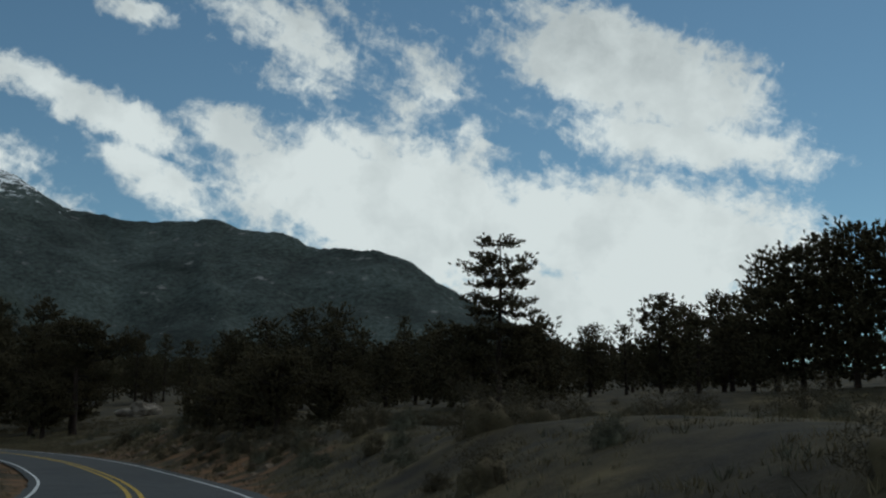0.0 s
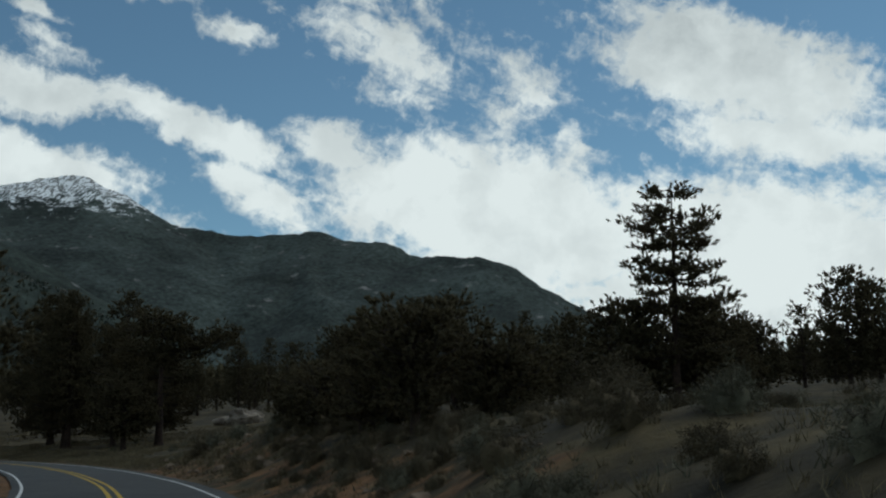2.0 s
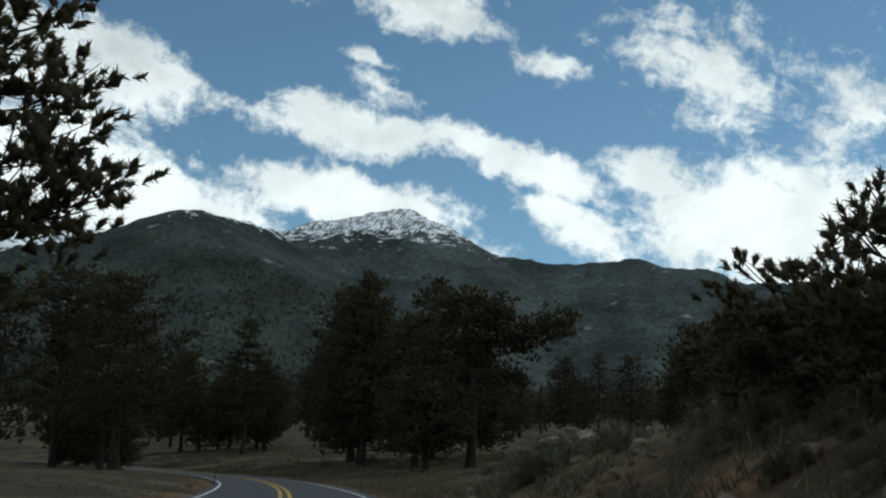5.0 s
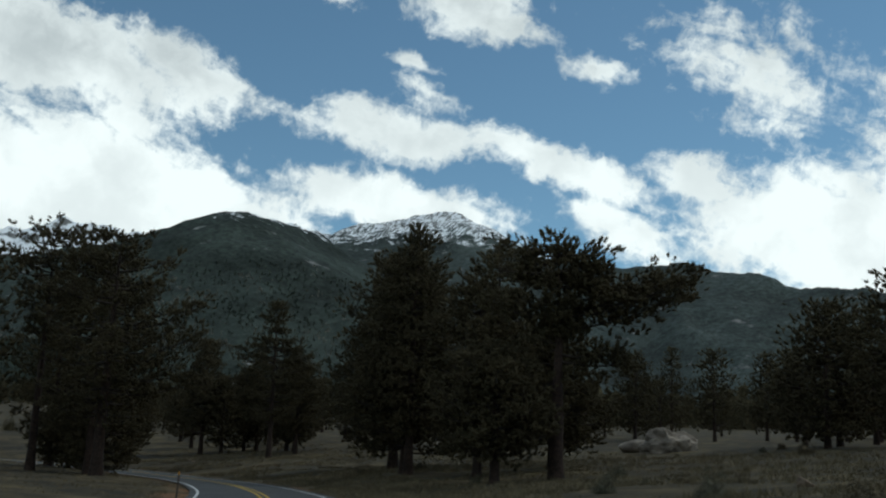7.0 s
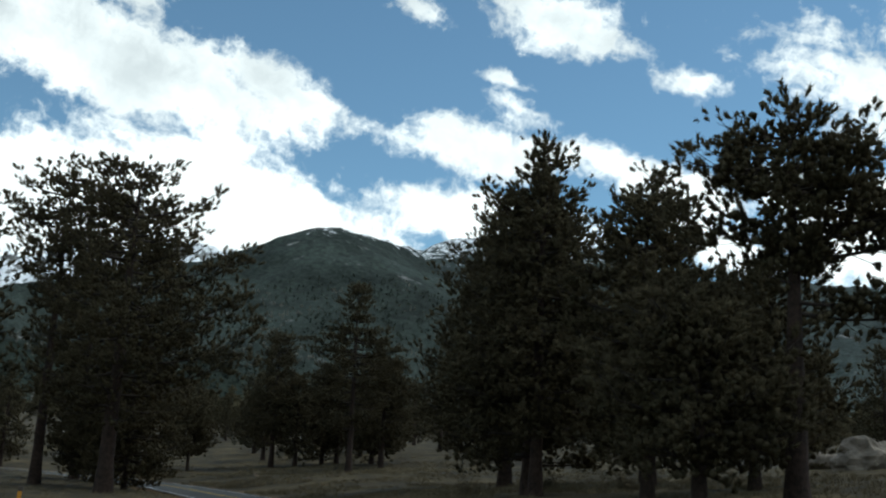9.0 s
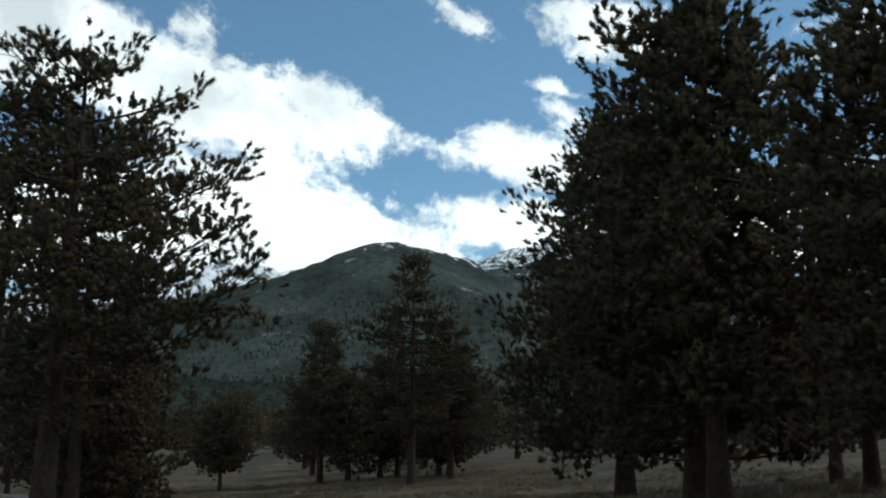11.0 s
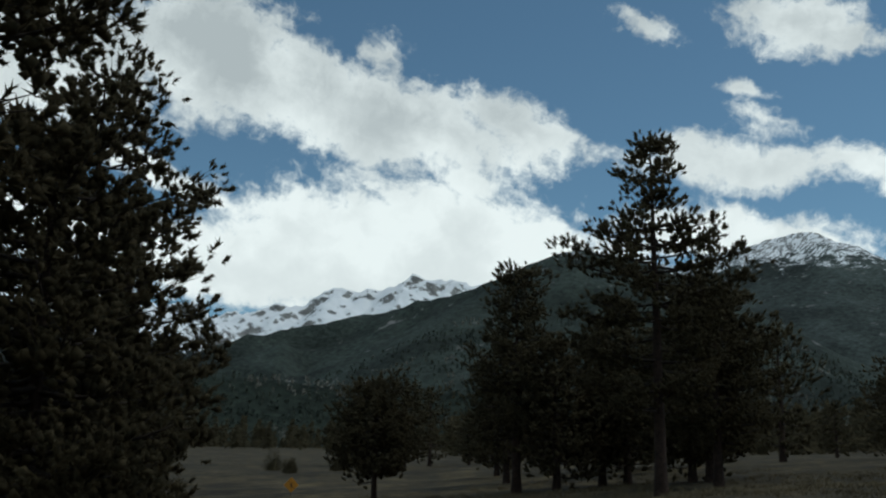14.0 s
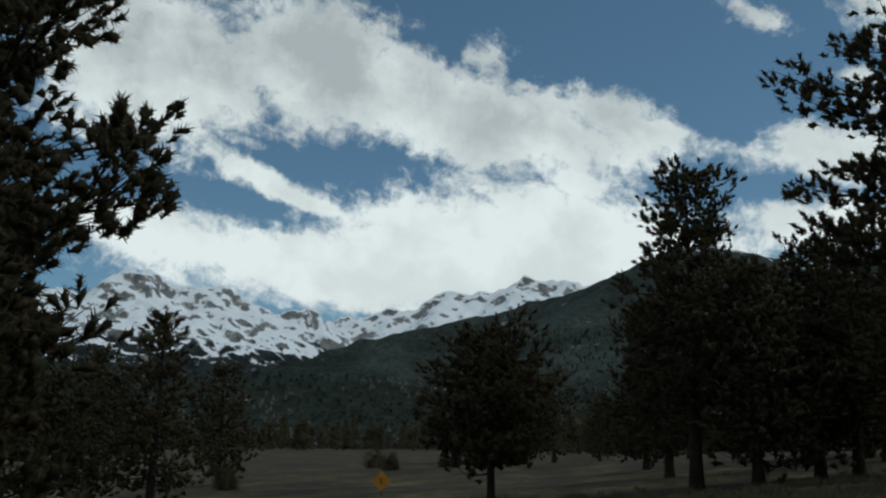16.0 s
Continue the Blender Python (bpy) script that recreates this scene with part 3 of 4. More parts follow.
# ------------------------------------------------------------ pines
def frames_of(axis):
    """Two unit vectors at right angles to each row of axis."""
    ref = np.where(np.abs(axis[:, 2:3]) > 0.9, np.array([[1.0, 0, 0]]), np.array([[0, 0, 1.0]]))
    u = np.cross(axis, ref)
    u /= np.linalg.norm(u, axis=1)[:, None]
    return u, np.cross(axis, u)


def tufts(centres, axes, size, rng, blades, slim=0.13):
    """Sprays of slim leaves or twigs that spread from each centre, mostly forward along its axis."""
    n = len(centres)
    u, v = frames_of(axes)
    c = np.repeat(centres, blades, 0)
    a, u, v = (np.repeat(q, blades, 0) for q in (axes, u, v))
    s = np.repeat(size, blades) * rng.uniform(0.7, 1.1, n * blades)
    phi, ahead_ = rng.uniform(0, 2 * np.pi, n * blades), rng.uniform(-0.55, 1.0, n * blades)
    d = a * ahead_[:, None] + (u * np.cos(phi)[:, None] + v * np.sin(phi)[:, None]) * np.sqrt(np.clip(1 - ahead_ ** 2, 0.05, 1))[:, None]
    side = np.cross(d, rng.normal(size=d.shape))
    side /= np.linalg.norm(side, axis=1)[:, None] + 1e-9
    w = (s * slim)[:, None]
    start = c + a * (s * rng.uniform(-0.5, 0.25, n * blades))[:, None]
    tip = start + d * s[:, None] * 0.85
    verts = np.stack([start, tip - side * w, tip + side * w], 1).reshape(-1, 3)
    return verts, np.arange(3 * n * blades).reshape(-1, 3)


def brushes(centres, axes, size, rng, blades, slim, outer):
    """Round brushes of pine needles at the ends of twigs: a crowded middle, set all round with pointed bundles that lean along the axis."""
    n = len(centres)
    u, v = frames_of(axes)
    ring = np.arange(4) * np.pi / 2
    w = (size * np.where(outer, 1.0, 1.45) * rng.uniform(0.12, 0.19, n))[:, None]
    shell = [centres - axes * (size * 0.34)[:, None]]
    shell += [centres + (u * math.cos(q) + v * math.sin(q)) * w * rng.uniform(0.7, 1.25, (n, 1)) + axes * (size * rng.uniform(-0.05, 0.2, n))[:, None] for q in ring]
    shell += [centres + axes * (size * rng.uniform(0.2, 0.28, n))[:, None]]
    core = np.stack(shell, 1).reshape(-1, 3)
    pattern = np.array([(0, 2, 1), (0, 3, 2), (0, 4, 3), (0, 1, 4), (5, 1, 2), (5, 2, 3), (5, 3, 4), (5, 4, 1)])
    core_t = (pattern[None] + 6 * np.arange(n)[:, None, None]).reshape(-1, 3)
    # only the outer brushes show their needles singly
    n = int(outer.sum())
    c = np.repeat(centres[outer], blades, 0)
    a, u, v = (np.repeat(q[outer], blades, 0) for q in (axes, u, v))
    s = np.repeat(size[outer], blades)
    m = n * blades
    up = np.tile(np.linspace(0, 1, blades), n) + rng.normal(0, 0.05, m)
    phi = rng.uniform(0, 2 * np.pi, m)
    lean = 0.15 + up * rng.uniform(0.3, 1.9, m)
    d = a * lean[:, None] + u * np.cos(phi)[:, None] + v * np.sin(phi)[:, None]
    d /= np.linalg.norm(d, axis=1)[:, None]
    side = np.cross(d, a + rng.normal(0, 0.6, d.shape))
    side /= np.linalg.norm(side, axis=1)[:, None] + 1e-9
    start = c + a * (s * (up * 0.5 - 0.32))[:, None]
    tip = start + d * (s * rng.uniform(0.25, 0.37, m))[:, None]
    w = side * (s * slim)[:, None]
    verts = np.stack([start - w, start + w, tip], 1).reshape(-1, 3)
    return joined([(core, core_t), (verts, np.arange(3 * m).reshape(-1, 3))])


def tube(points, radii, sides):
    pts = np.asarray(points, float)
    d = np.gradient(pts, axis=0)
    d /= np.linalg.norm(d, axis=1)[:, None] + 1e-9
    u, v = frames_of(d)
    ang = np.arange(sides) * 2 * np.pi / sides
    ring = pts[:, None] + (u[:, None] * np.cos(ang)[None, :, None] + v[:, None] * np.sin(ang)[None, :, None]) * np.asarray(radii)[:, None, None]
    a = (np.arange(len(pts) - 1)[:, None] * sides + np.arange(sides)[None]).ravel()
    b = (np.arange(len(pts) - 1)[:, None] * sides + (np.arange(sides)[None] + 1) % sides).ravel()
    return ring.reshape(-1, 3), np.vstack([np.stack([a, b, b + sides], 1), np.stack([a, b + sides, a + sides], 1)])


def joined(pieces):
    vs, ts, base = [], [], 0
    for v, t in pieces:
        vs.append(v)
        ts.append(t + base)
        base += len(v)
    return np.vstack(vs), np.vstack(ts)


def pine(height, radius, profile, seed, base=0.2, whorls=16, per=5, tuft=0.34, density=1.0, trunk=0.3, bend=0.4, droop=0.1, blades=15, lone=0.0, puff=5, red=True, flat=1.0, lift=0.3, pad=0.2,
         far=False, bare=0.0, extra=()):
    """Meshes of a ponderosa pine. profile: (share of the crown's height, share of radius) from its foot to its tip; lone: share of limbs that are missing;
    extra: single long limbs, each (height, azimuth in degrees, length, rise)."""
    rng = np.random.default_rng(seed)
    hs = np.linspace(0, 1, 12)
    sway = np.cumsum(rng.normal(0, bend / 12, (12, 2)), 0) * (hs[:, None] ** 0.7)
    axis = np.column_stack([sway[:, 0], sway[:, 1], hs * height * 0.97])
    girth = trunk * (1 - hs) ** 0.85 + 0.025
    girth[0] *= 1.3
    trunk_mesh = tube(axis - np.array([[0, 0, 0.35]]) * (hs[:, None] == 0), girth, 9)
    px, py = zip(*profile)
    limbs, centres, axes, sizes, outers = [], [], [], [], []

    def limb(h, az_, length, rise, full=1.0):
        share = h / height
        foot = np.array([np.interp(share, hs, axis[:, k]) for k in (0, 1)] + [h])
        out = np.array([math.cos(az_), math.sin(az_), 0.0])
        side = np.array([-out[1], out[0], 0.0])
        n = 4 if far else 6
        s = np.linspace(0, 1, n)
        curve = rng.normal(0, 0.12) * length
        pts = foot + out * (s * length)[:, None] + side * (curve * s ** 2)[:, None]
        pts[:, 2] += length * (rise * s - droop * s * (1 - s) * 2 + 0.4 * lift * s ** 3)
        r0 = min(0.085, 0.012 + 0.018 * length) * (0.8 + 0.4 * rng.random())
        pieces = [tube(pts, r0 * (1 - s) + 0.008, 3 if far else 4)]
        # side branches carry the brushes in separate puffs
        nodes = max(2, int(length * 2.1 * density * full + rng.random()))
        q = np.sort(1 - rng.random(nodes) ** 1.1 * (0.72 - 0.4 * bare))
        q[-1] = 1.0
        at_ = np.stack([np.interp(q, s, pts[:, k]) for k in range(3)], 1)
        off = rng.normal(0, 1, nodes) * (0.1 + 1.5 * pad * length * q * (1.15 - q))
        at_ = at_ + side * off[:, None] + out * (np.abs(off) * 0.35)[:, None]
        at_[:, 2] += 0.08 + rng.normal(0, 0.16 + 0.05 * length, nodes) * flat + np.abs(off) * 0.12
        each = 3 if far else puff
        c = np.repeat(at_, each, 0) + rng.normal(0, 1, (nodes * each, 3)) * np.array([0.5, 0.5, 0.26]) * tuft
        way = (c - np.repeat(at_, each, 0)) * (1.2 / tuft) + out * 0.5 + side * (np.sign(np.repeat(off, each)) * 0.3)[:, None]
        way[:, 2] += rng.uniform(0.5, 1.5, nodes * each)
        centres.append(c)
        axes.append(way)
        sizes.append(tuft * rng.uniform(0.75, 1.2, nodes * each))
        outers.append(np.repeat(q * length > min(length - 0.9, 0.62 * length), each) | (rng.random(nodes * each) < 0.1))
        if not far:
            for k in range(nodes):
                mid = np.array([np.interp(max(0.0, q[k] - 0.18), s, pts[:, c_]) for c_ in range(3)])
                pieces.append(tube(np.array([mid, (mid + at_[k]) / 2 + np.array([0, 0, -0.03]), at_[k]]), [0.022, 0.016, 0.008], 3))
        limbs.append(joined(pieces))

    crown0 = height * base
    for w in range(whorls):
        share = (w + 0.25 + 0.5 * rng.random()) / whorls
        h = crown0 + (height - crown0) * share * 0.985
        reach = 0.94 * radius * np.interp(share, px, py)
        if reach < 0.12:
            continue
        turn = rng.random() * 2 * np.pi
        for k in range(per):
            if rng.random() < lone:
                continue
            length = reach * rng.uniform(0.62, 1.12)
            limb(min(h + rng.normal(0, 0.25), height * 0.97), turn + 2 * np.pi * (k + rng.uniform(-0.3, 0.3)) / per, length, rng.uniform(-0.12, 0.12) + lift * share ** 2)
    for h, deg, length, rise in extra:
        limb(h, radians(deg), length, rise, 1.5)
    top = axis[-1]
    k = np.arange(10)
    centres.append(np.column_stack([top[0] + rng.normal(0, 0.05 + 0.035 * k), top[1] + rng.normal(0, 0.05 + 0.035 * k), top[2] + 0.1 - 0.16 * k + height * 0.02]))
    axes.append(np.column_stack([rng.normal(0, 0.5, 10), rng.normal(0, 0.5, 10), np.ones(10)]))
    sizes.append(np.full(10, tuft))
    outers.append(np.full(10, True))
    centres, axes, sizes = np.vstack(centres), np.vstack(axes), np.concatenate(sizes)
    crown = brushes(centres, axes / np.linalg.norm(axes, axis=1)[:, None], sizes, rng, blades, 0.075 if far else 0.9 / blades, np.concatenate(outers))
    wood_meshes = [array_mesh("branchwork", *joined(limbs), M_DARKBARK)] if far else [array_mesh("limb", *q, M_DARKBARK) for q in limbs]
    return [array_mesh("trunk", *trunk_mesh, M_BARK if red else M_DARKBARK), array_mesh("crown", *crown, M_FAR if far else M_NEEDLE)] + wood_meshes


def plant(meshes, x, y, label, turn=0.0, size=1.0, group="", lean=(0.0, 0.0), sink=0.1):
    root = new("pine_tree")
    bole = None
    for me in meshes:
        name = me.name.split(".")[0]
        ob = new(name, me)
        ob.parent = bole if name == "limb" else root
        bole = ob if name == "trunk" else bole
        if name == "branchwork":
            ob["kind"] = "stuff"
    root.matrix_basis = pose(x, y, ground_at(x, y) - sink, lean[0], lean[1], turn) @ Matrix.Scale(size, 4)
    return tagged(root, label, "tree", group)


# outlines of crowns, foot to tip
CONE = [(0, 0.75), (0.15, 1.0), (0.5, 0.72), (0.8, 0.42), (1, 0.1)]
ROUND = [(0, 0.7), (0.25, 1.0), (0.6, 0.9), (0.85, 0.6), (1, 0.25)]
FLAT = [(0, 0.45), (0.3, 0.75), (0.6, 1.0), (0.85, 0.95), (1, 0.45)]
RAGGED = [(0, 0.8), (0.4, 0.9), (0.56, 1.0), (0.64, 0.8), (0.72, 0.5), (0.85, 0.42), (1, 0.18)]
TIERED = [(0, 0.85), (0.2, 1.0), (0.5, 0.85), (0.8, 0.75), (0.92, 0.5), (1, 0.3)]
HEADED = [(0, 0.9), (0.5, 1.0), (0.68, 0.7), (0.76, 0.5), (0.95, 0.55), (1, 0.3)]
TAPER = [(0, 0.8), (0.22, 1.0), (0.45, 0.9), (0.65, 0.7), (0.88, 0.42), (1, 0.15)]
SPREAD = [(0, 0.6), (0.25, 1.0), (0.5, 0.95), (0.75, 0.75), (1, 0.3)]
UMBRELLA = [(0, 0.3), (0.3, 0.45), (0.5, 0.75), (0.65, 1.0), (0.85, 0.95), (1, 0.5)]
COLUMN = [(0, 0.8), (0.2, 1.0), (0.7, 0.8), (0.9, 0.55), (1, 0.15)]

def grow(x, y, top, radius, outline, seed, label, **options):
    """A pine of its own at (x, y) whose tip stands at the height top."""
    height = max(2.5, top - 0.35 - ground_at(x, y))
    if options.get("far", False):
        options = dict(dict(whorls=15, per=5, tuft=0.95, density=0.75, blades=7), **options)
    else:
        options = dict(dict(tuft=0.68, blades=20, puff=5), **options)
    return plant(pine(height, radius, outline, seed, **options), x, y, label, group="pines")


grow(5.9, 113.9, 22.5, 5.5, TIERED, 11, "tall lone ponderosa pine with flat layers of foliage", base=0.2, whorls=10, per=8, density=1.35, lone=0.16, trunk=0.36, bend=0.9, flat=0.4, lift=0.1, pad=0.28, droop=0.16)
grow(10.2, 123.3, 12.9, 4.2, ROUND, 31, "low bushy ponderosa pine beside a taller one", base=0.1)
grow(-4.3, 167.8, 15.6, 4, ROUND, 40, "dark bushy pine in the wood on the slope", base=0.1, far=True)
grow(-1.2, 157.8, 16.0, 4.5, CONE, 41, "dark bushy pine in the wood on the slope", base=0.1, far=True)
grow(1.0, 121.8, 13.0, 3.6, COLUMN, 42, "dark bushy pine in the wood on the slope", base=0.1, far=True)
grow(3.3, 115.6, 12.0, 3.6, ROUND, 43, "dark bushy pine in the wood on the slope", base=0.1, far=True)
grow(7.9, 118.2, 11.5, 3.8, CONE, 44, "dark bushy pine in the wood on the slope", base=0.1, far=True)
grow(13.9, 138.6, 12.7, 4, COLUMN, 45, "dark bushy pine in the wood on the slope", base=0.1, far=True)
grow(22.6, 165.6, 15.4, 4, ROUND, 46, "dark bushy pine in the wood on the slope", base=0.1, far=True)
grow(-33.1, 205.5, 21.8, 4.5, CONE, 47, "dark bushy pine in the wood on the slope", base=0.1, far=True)
grow(-35.2, 184.8, 18.3, 4, COLUMN, 48, "dark bushy pine in the wood on the slope", base=0.1, far=True)
grow(-17.4, 167.2, 17.4, 4.5, ROUND, 49, "dark bushy pine in the wood on the slope", base=0.1, far=True)
grow(-13.2, 177.5, 17.5, 4.2, CONE, 50, "dark bushy pine in the wood on the slope", base=0.1, far=True)
grow(-7.9, 147.8, 13.0, 4, COLUMN, 51, "dark bushy pine in the wood on the slope", base=0.1, far=True)
grow(-9.7, 261.1, 28.8, 5, CONE, 13, "dark pointed pine at the top of the slope", base=0.12, far=True)
grow(33.6, 241.4, 24.9, 5.5, ROUND, 14, "dark bushy pine at the top of the slope", base=0.12, far=True)
grow(32.8, 161.7, 21.6, 5, ROUND, 60, "dark dense pine in the wood on the rise", base=0.08, far=True, density=1.2)
grow(37.5, 165.8, 20.5, 4.5, COLUMN, 61, "dark dense pine in the wood on the rise", base=0.08, far=True, density=1.2)
grow(37.9, 145.1, 19.6, 5, ROUND, 62, "dark dense pine in the wood on the rise", base=0.08, far=True, density=1.2)
grow(38.8, 134.5, 19.3, 4.5, ROUND, 63, "dark dense pine in the wood on the rise", base=0.08, far=True, density=1.2)
grow(36.2, 116.5, 20.7, 4.5, COLUMN, 64, "dark dense pine in the wood on the rise", base=0.08, far=True, density=1.2)
grow(37.5, 111.9, 20.9, 5, ROUND, 65, "dark dense pine in the wood on the rise", base=0.08, far=True, density=1.2)
grow(39.7, 110.1, 21.5, 5, ROUND, 66, "dark dense pine in the wood on the rise", base=0.08, far=True, density=1.2)
grow(40.6, 105.4, 22.2, 5, COLUMN, 67, "dark dense pine in the wood on the rise", base=0.08, far=True, density=1.2)
grow(43.1, 103.4, 21.4, 5.5, ROUND, 68, "dark dense pine in the wood on the rise", base=0.08, far=True, density=1.2)
grow(46.8, 101.7, 20.8, 5.5, ROUND, 69, "dark dense pine in the wood on the rise", base=0.08, far=True, density=1.2)
grow(-9.2, 60.2, 5.7, 2.3, UMBRELLA, 12, "round young ponderosa pine on the cut bank", base=0.2, whorls=10, per=6, density=1.4, trunk=0.17, tuft=0.46, blades=24, puff=5)
grow(-6.4, 61.5, 4.4, 2.0, FLAT, 70, "young ponderosa pine with upturned boughs on the cut bank", base=0.15, whorls=10, density=1.45, trunk=0.15, tuft=0.46, blades=24, puff=5)
grow(-12.1, 66.8, 6.2, 1.3, ROUND, 71, "open young ponderosa pine on the cut bank", base=0.2, whorls=9, per=5, density=1.4, lone=0.1, trunk=0.2, bend=0.4, tuft=0.46, blades=24, puff=5)
grow(-14.1, 71.2, 4.2, 2.4, ROUND, 72, "low bushy pine on the cut bank", base=0.05, whorls=10, density=1.35, trunk=0.15, tuft=0.46, blades=24, puff=5)
grow(-10.6, 64.2, 4.7, 2.3, ROUND, 73, "dense bushy young pine on the cut bank", base=0.04, whorls=10, density=1.3, trunk=0.15, tuft=0.46, blades=24, puff=5)
grow(-16.6, 78.0, 4.8, 2.7, ROUND, 74, "broad bushy young pine above the cut bank", base=0.04, whorls=10, density=1.3, trunk=0.16, tuft=0.46, blades=24, puff=5)
grow(-29.2, 177.4, 19.3, 5.5, ROUND, 80, "broad dark pine beyond the cut bank", base=0.08, far=True)
grow(-23.0, 175.0, 21.2, 5.5, ROUND, 81, "broad dark pine beyond the cut bank", base=0.08, far=True)
grow(-35.9, 180.5, 17.3, 5, ROUND, 82, "broad dark pine beyond the cut bank", base=0.08, far=True)
grow(-17.2, 172.3, 21.1, 6, ROUND, 83, "broad dark pine beyond the cut bank", base=0.08, far=True)
grow(-33.7, 70.1, 14.7, 4.6, ROUND, 27, "big ponderosa pine close to the inside of the bend", base=0.25, density=1.15, whorls=14, trunk=0.36, extra=[(6.5, 0, 5.6, 0.0), (5.6, 10, 5.2, 0.0)])
grow(-63.4, 151.3, 20.2, 5.0, CONE, 15, "tall dark ponderosa pine with a pointed crown", base=0.16, density=1.35, trunk=0.34, whorls=18)
grow(-48.3, 141.5, 15.7, 4.6, UMBRELLA, 16, "broad ponderosa pine with a flat-topped umbrella crown reaching far out", base=0.58, density=1.6, trunk=0.45, bend=0.7, whorls=8, per=7, blades=24, lift=0.12, pad=0.26, lone=0.1, extra=[(9.4, 28, 8.4, 0.3), (10.8, 20, 8.2, 0.18), (12.2, 33, 7.8, 0.06), (10.2, 10, 6.5, 0.25), (11.4, 40, 7.0, 0.2), (10.0, 205, 4.6, 0.2), (7.4, 30, 4.8, 0.0), (7.8, 15, 4.2, 0.05)])
grow(-56.0, 147.2, 14.8, 4.6, ROUND, 17, "dense dark ponderosa pine in a clump", base=0.14, density=1.35)
grow(-61.7, 164.4, 21.7, 4.8, COLUMN, 28, "dense tall ponderosa pine in a clump", base=0.14, density=1.15)
grow(-50.8, 137.6, 8.6, 4.0, ROUND, 29, "dark ponderosa pine at the edge of a clump", base=0.22, density=1.15, trunk=0.3)
grow(-65.1, 154.1, 18.8, 5.6, COLUMN, 21, "huge dark ponderosa pine beside the road", base=0.12, density=1.5, trunk=0.42)
grow(-52.8, 153.7, 12.3, 5.2, ROUND, 36, "dense dark ponderosa pine in a clump", base=0.14, density=1.15)
grow(-76.4, 173.9, 23.0, 8.4, TAPER, 30, "huge spreading ponderosa pine beside the road", base=0.1, density=1.6, trunk=0.5, whorls=19, per=6, blades=24)
grow(-65.0, 172.5, 18.8, 4.8, COLUMN, 32, "tall dark pine in a clump", base=0.15, far=True)
grow(-90.4, 147.5, 20.6, 7.2, SPREAD, 18, "big dark ponderosa pine close beside the road", base=0.22, density=1.1, lone=0.2, trunk=0.5, whorls=15, per=6, pad=0.24, blades=24, extra=[(8.2, 2, 9.8, 0.04), (7.0, 12, 8.8, 0.05), (9.3, 350, 9.0, 0.06), (10.4, 10, 9.0, 0.08), (12.4, 0, 8.2, 0.1)])
grow(-98.8, 155.5, 20.7, 5.5, ROUND, 33, "dark ponderosa pine with a high crown beside the road", base=0.54, density=1.35, trunk=0.36, whorls=9, per=6, lone=0.16, blades=24)
grow(-104.6, 154.2, 23.1, 4.8, FLAT, 19, "tall ponderosa pine with an open crown", base=0.55, trunk=0.4, density=1.15, whorls=10, blades=24)
grow(-100.0, 158.5, 10.5, 4.6, ROUND, 143, "dense young ponderosa pine under taller ones", base=0.06, density=1.2, trunk=0.2)
grow(-105.6, 146.0, 20.3, 6.0, ROUND, 34, "broad dark pine in the wood inside the bend", base=0.15, far=True)
grow(-111.1, 165.8, 6.8, 4.4, ROUND, 35, "bushy dark ponderosa pine beside the road", base=0.08, density=1.3, trunk=0.2)
grow(-115.9, 167.9, 19.6, 5.6, SPREAD, 22, "big dark ponderosa pine close beside the road", base=0.14, density=1.4, lone=0.14, trunk=0.42, whorls=14, blades=24, per=6, pad=0.24, extra=[(9.0, 15, 6.2, 0.05), (6.0, 25, 6.4, 0.05)])
grow(-107.9, 198.8, 23.2, 5.3, RAGGED, 20, "tall ponderosa pine with a narrow top and ragged spreading limbs", base=0.2, whorls=14, per=6, lone=0.12, trunk=0.34, density=1.3, flat=0.5, lift=0.2, pad=0.26, extra=[(11.5, 20, 5.4, 0.08), (12.8, 10, 5.0, 0.1), (10.2, 200, 5.2, 0.04)])
grow(-126.5, 208.6, 19.3, 4.2, HEADED, 24, "ponderosa pine with a round flat-topped crown", base=0.25, density=1.2, trunk=0.34, lift=0.15, pad=0.26, whorls=14, per=6)
grow(-112.8, 212.7, 16.2, 4.6, ROUND, 37, "dense dark ponderosa pine on the meadow", base=0.14, density=1.15)
grow(-123.4, 215.1, 15.4, 4.2, ROUND, 38, "dense dark ponderosa pine on the meadow", base=0.16, density=1.15)
grow(-108.6, 206.4, 15.0, 4.4, ROUND, 39, "dark ponderosa pine on the meadow", base=0.2, density=1.15)
grow(-137.1, 220.0, 15.0, 4.6, ROUND, 25, "dark ponderosa pine on the meadow", base=0.18, density=1.00)
grow(-131.4, 198.9, 9.6, 3.8, ROUND, 23, "low spreading ponderosa pine on the open meadow", base=0.22, density=1.15, trunk=0.2)
grow(-126.7, 228.6, 15.4, 4.6, COLUMN, 26, "dark pine behind the meadow group", base=0.15, far=True)
grow(-151.3, 235.1, 13.1, 4.6, ROUND, 90, "dark pine behind the meadow group", base=0.15, far=True)
grow(-160.2, 194.9, 13.5, 4.2, CONE, 100, "dark pine in the wood round the meadow", base=0.1, far=True)
grow(-175.6, 197.1, 12.4, 4.5, ROUND, 101, "dark pine in the wood round the meadow", base=0.1, far=True)
grow(-167.6, 190.2, 9.7, 4.5, ROUND, 102, "dark pine in the wood round the meadow", base=0.1, far=True)
grow(-188.9, 215.6, 14.5, 4.5, CONE, 103, "dark pine in the wood round the meadow", base=0.1, far=True)
grow(-185.0, 254.1, 17.9, 4.5, ROUND, 104, "dark pine in the wood round the meadow", base=0.1, far=True)
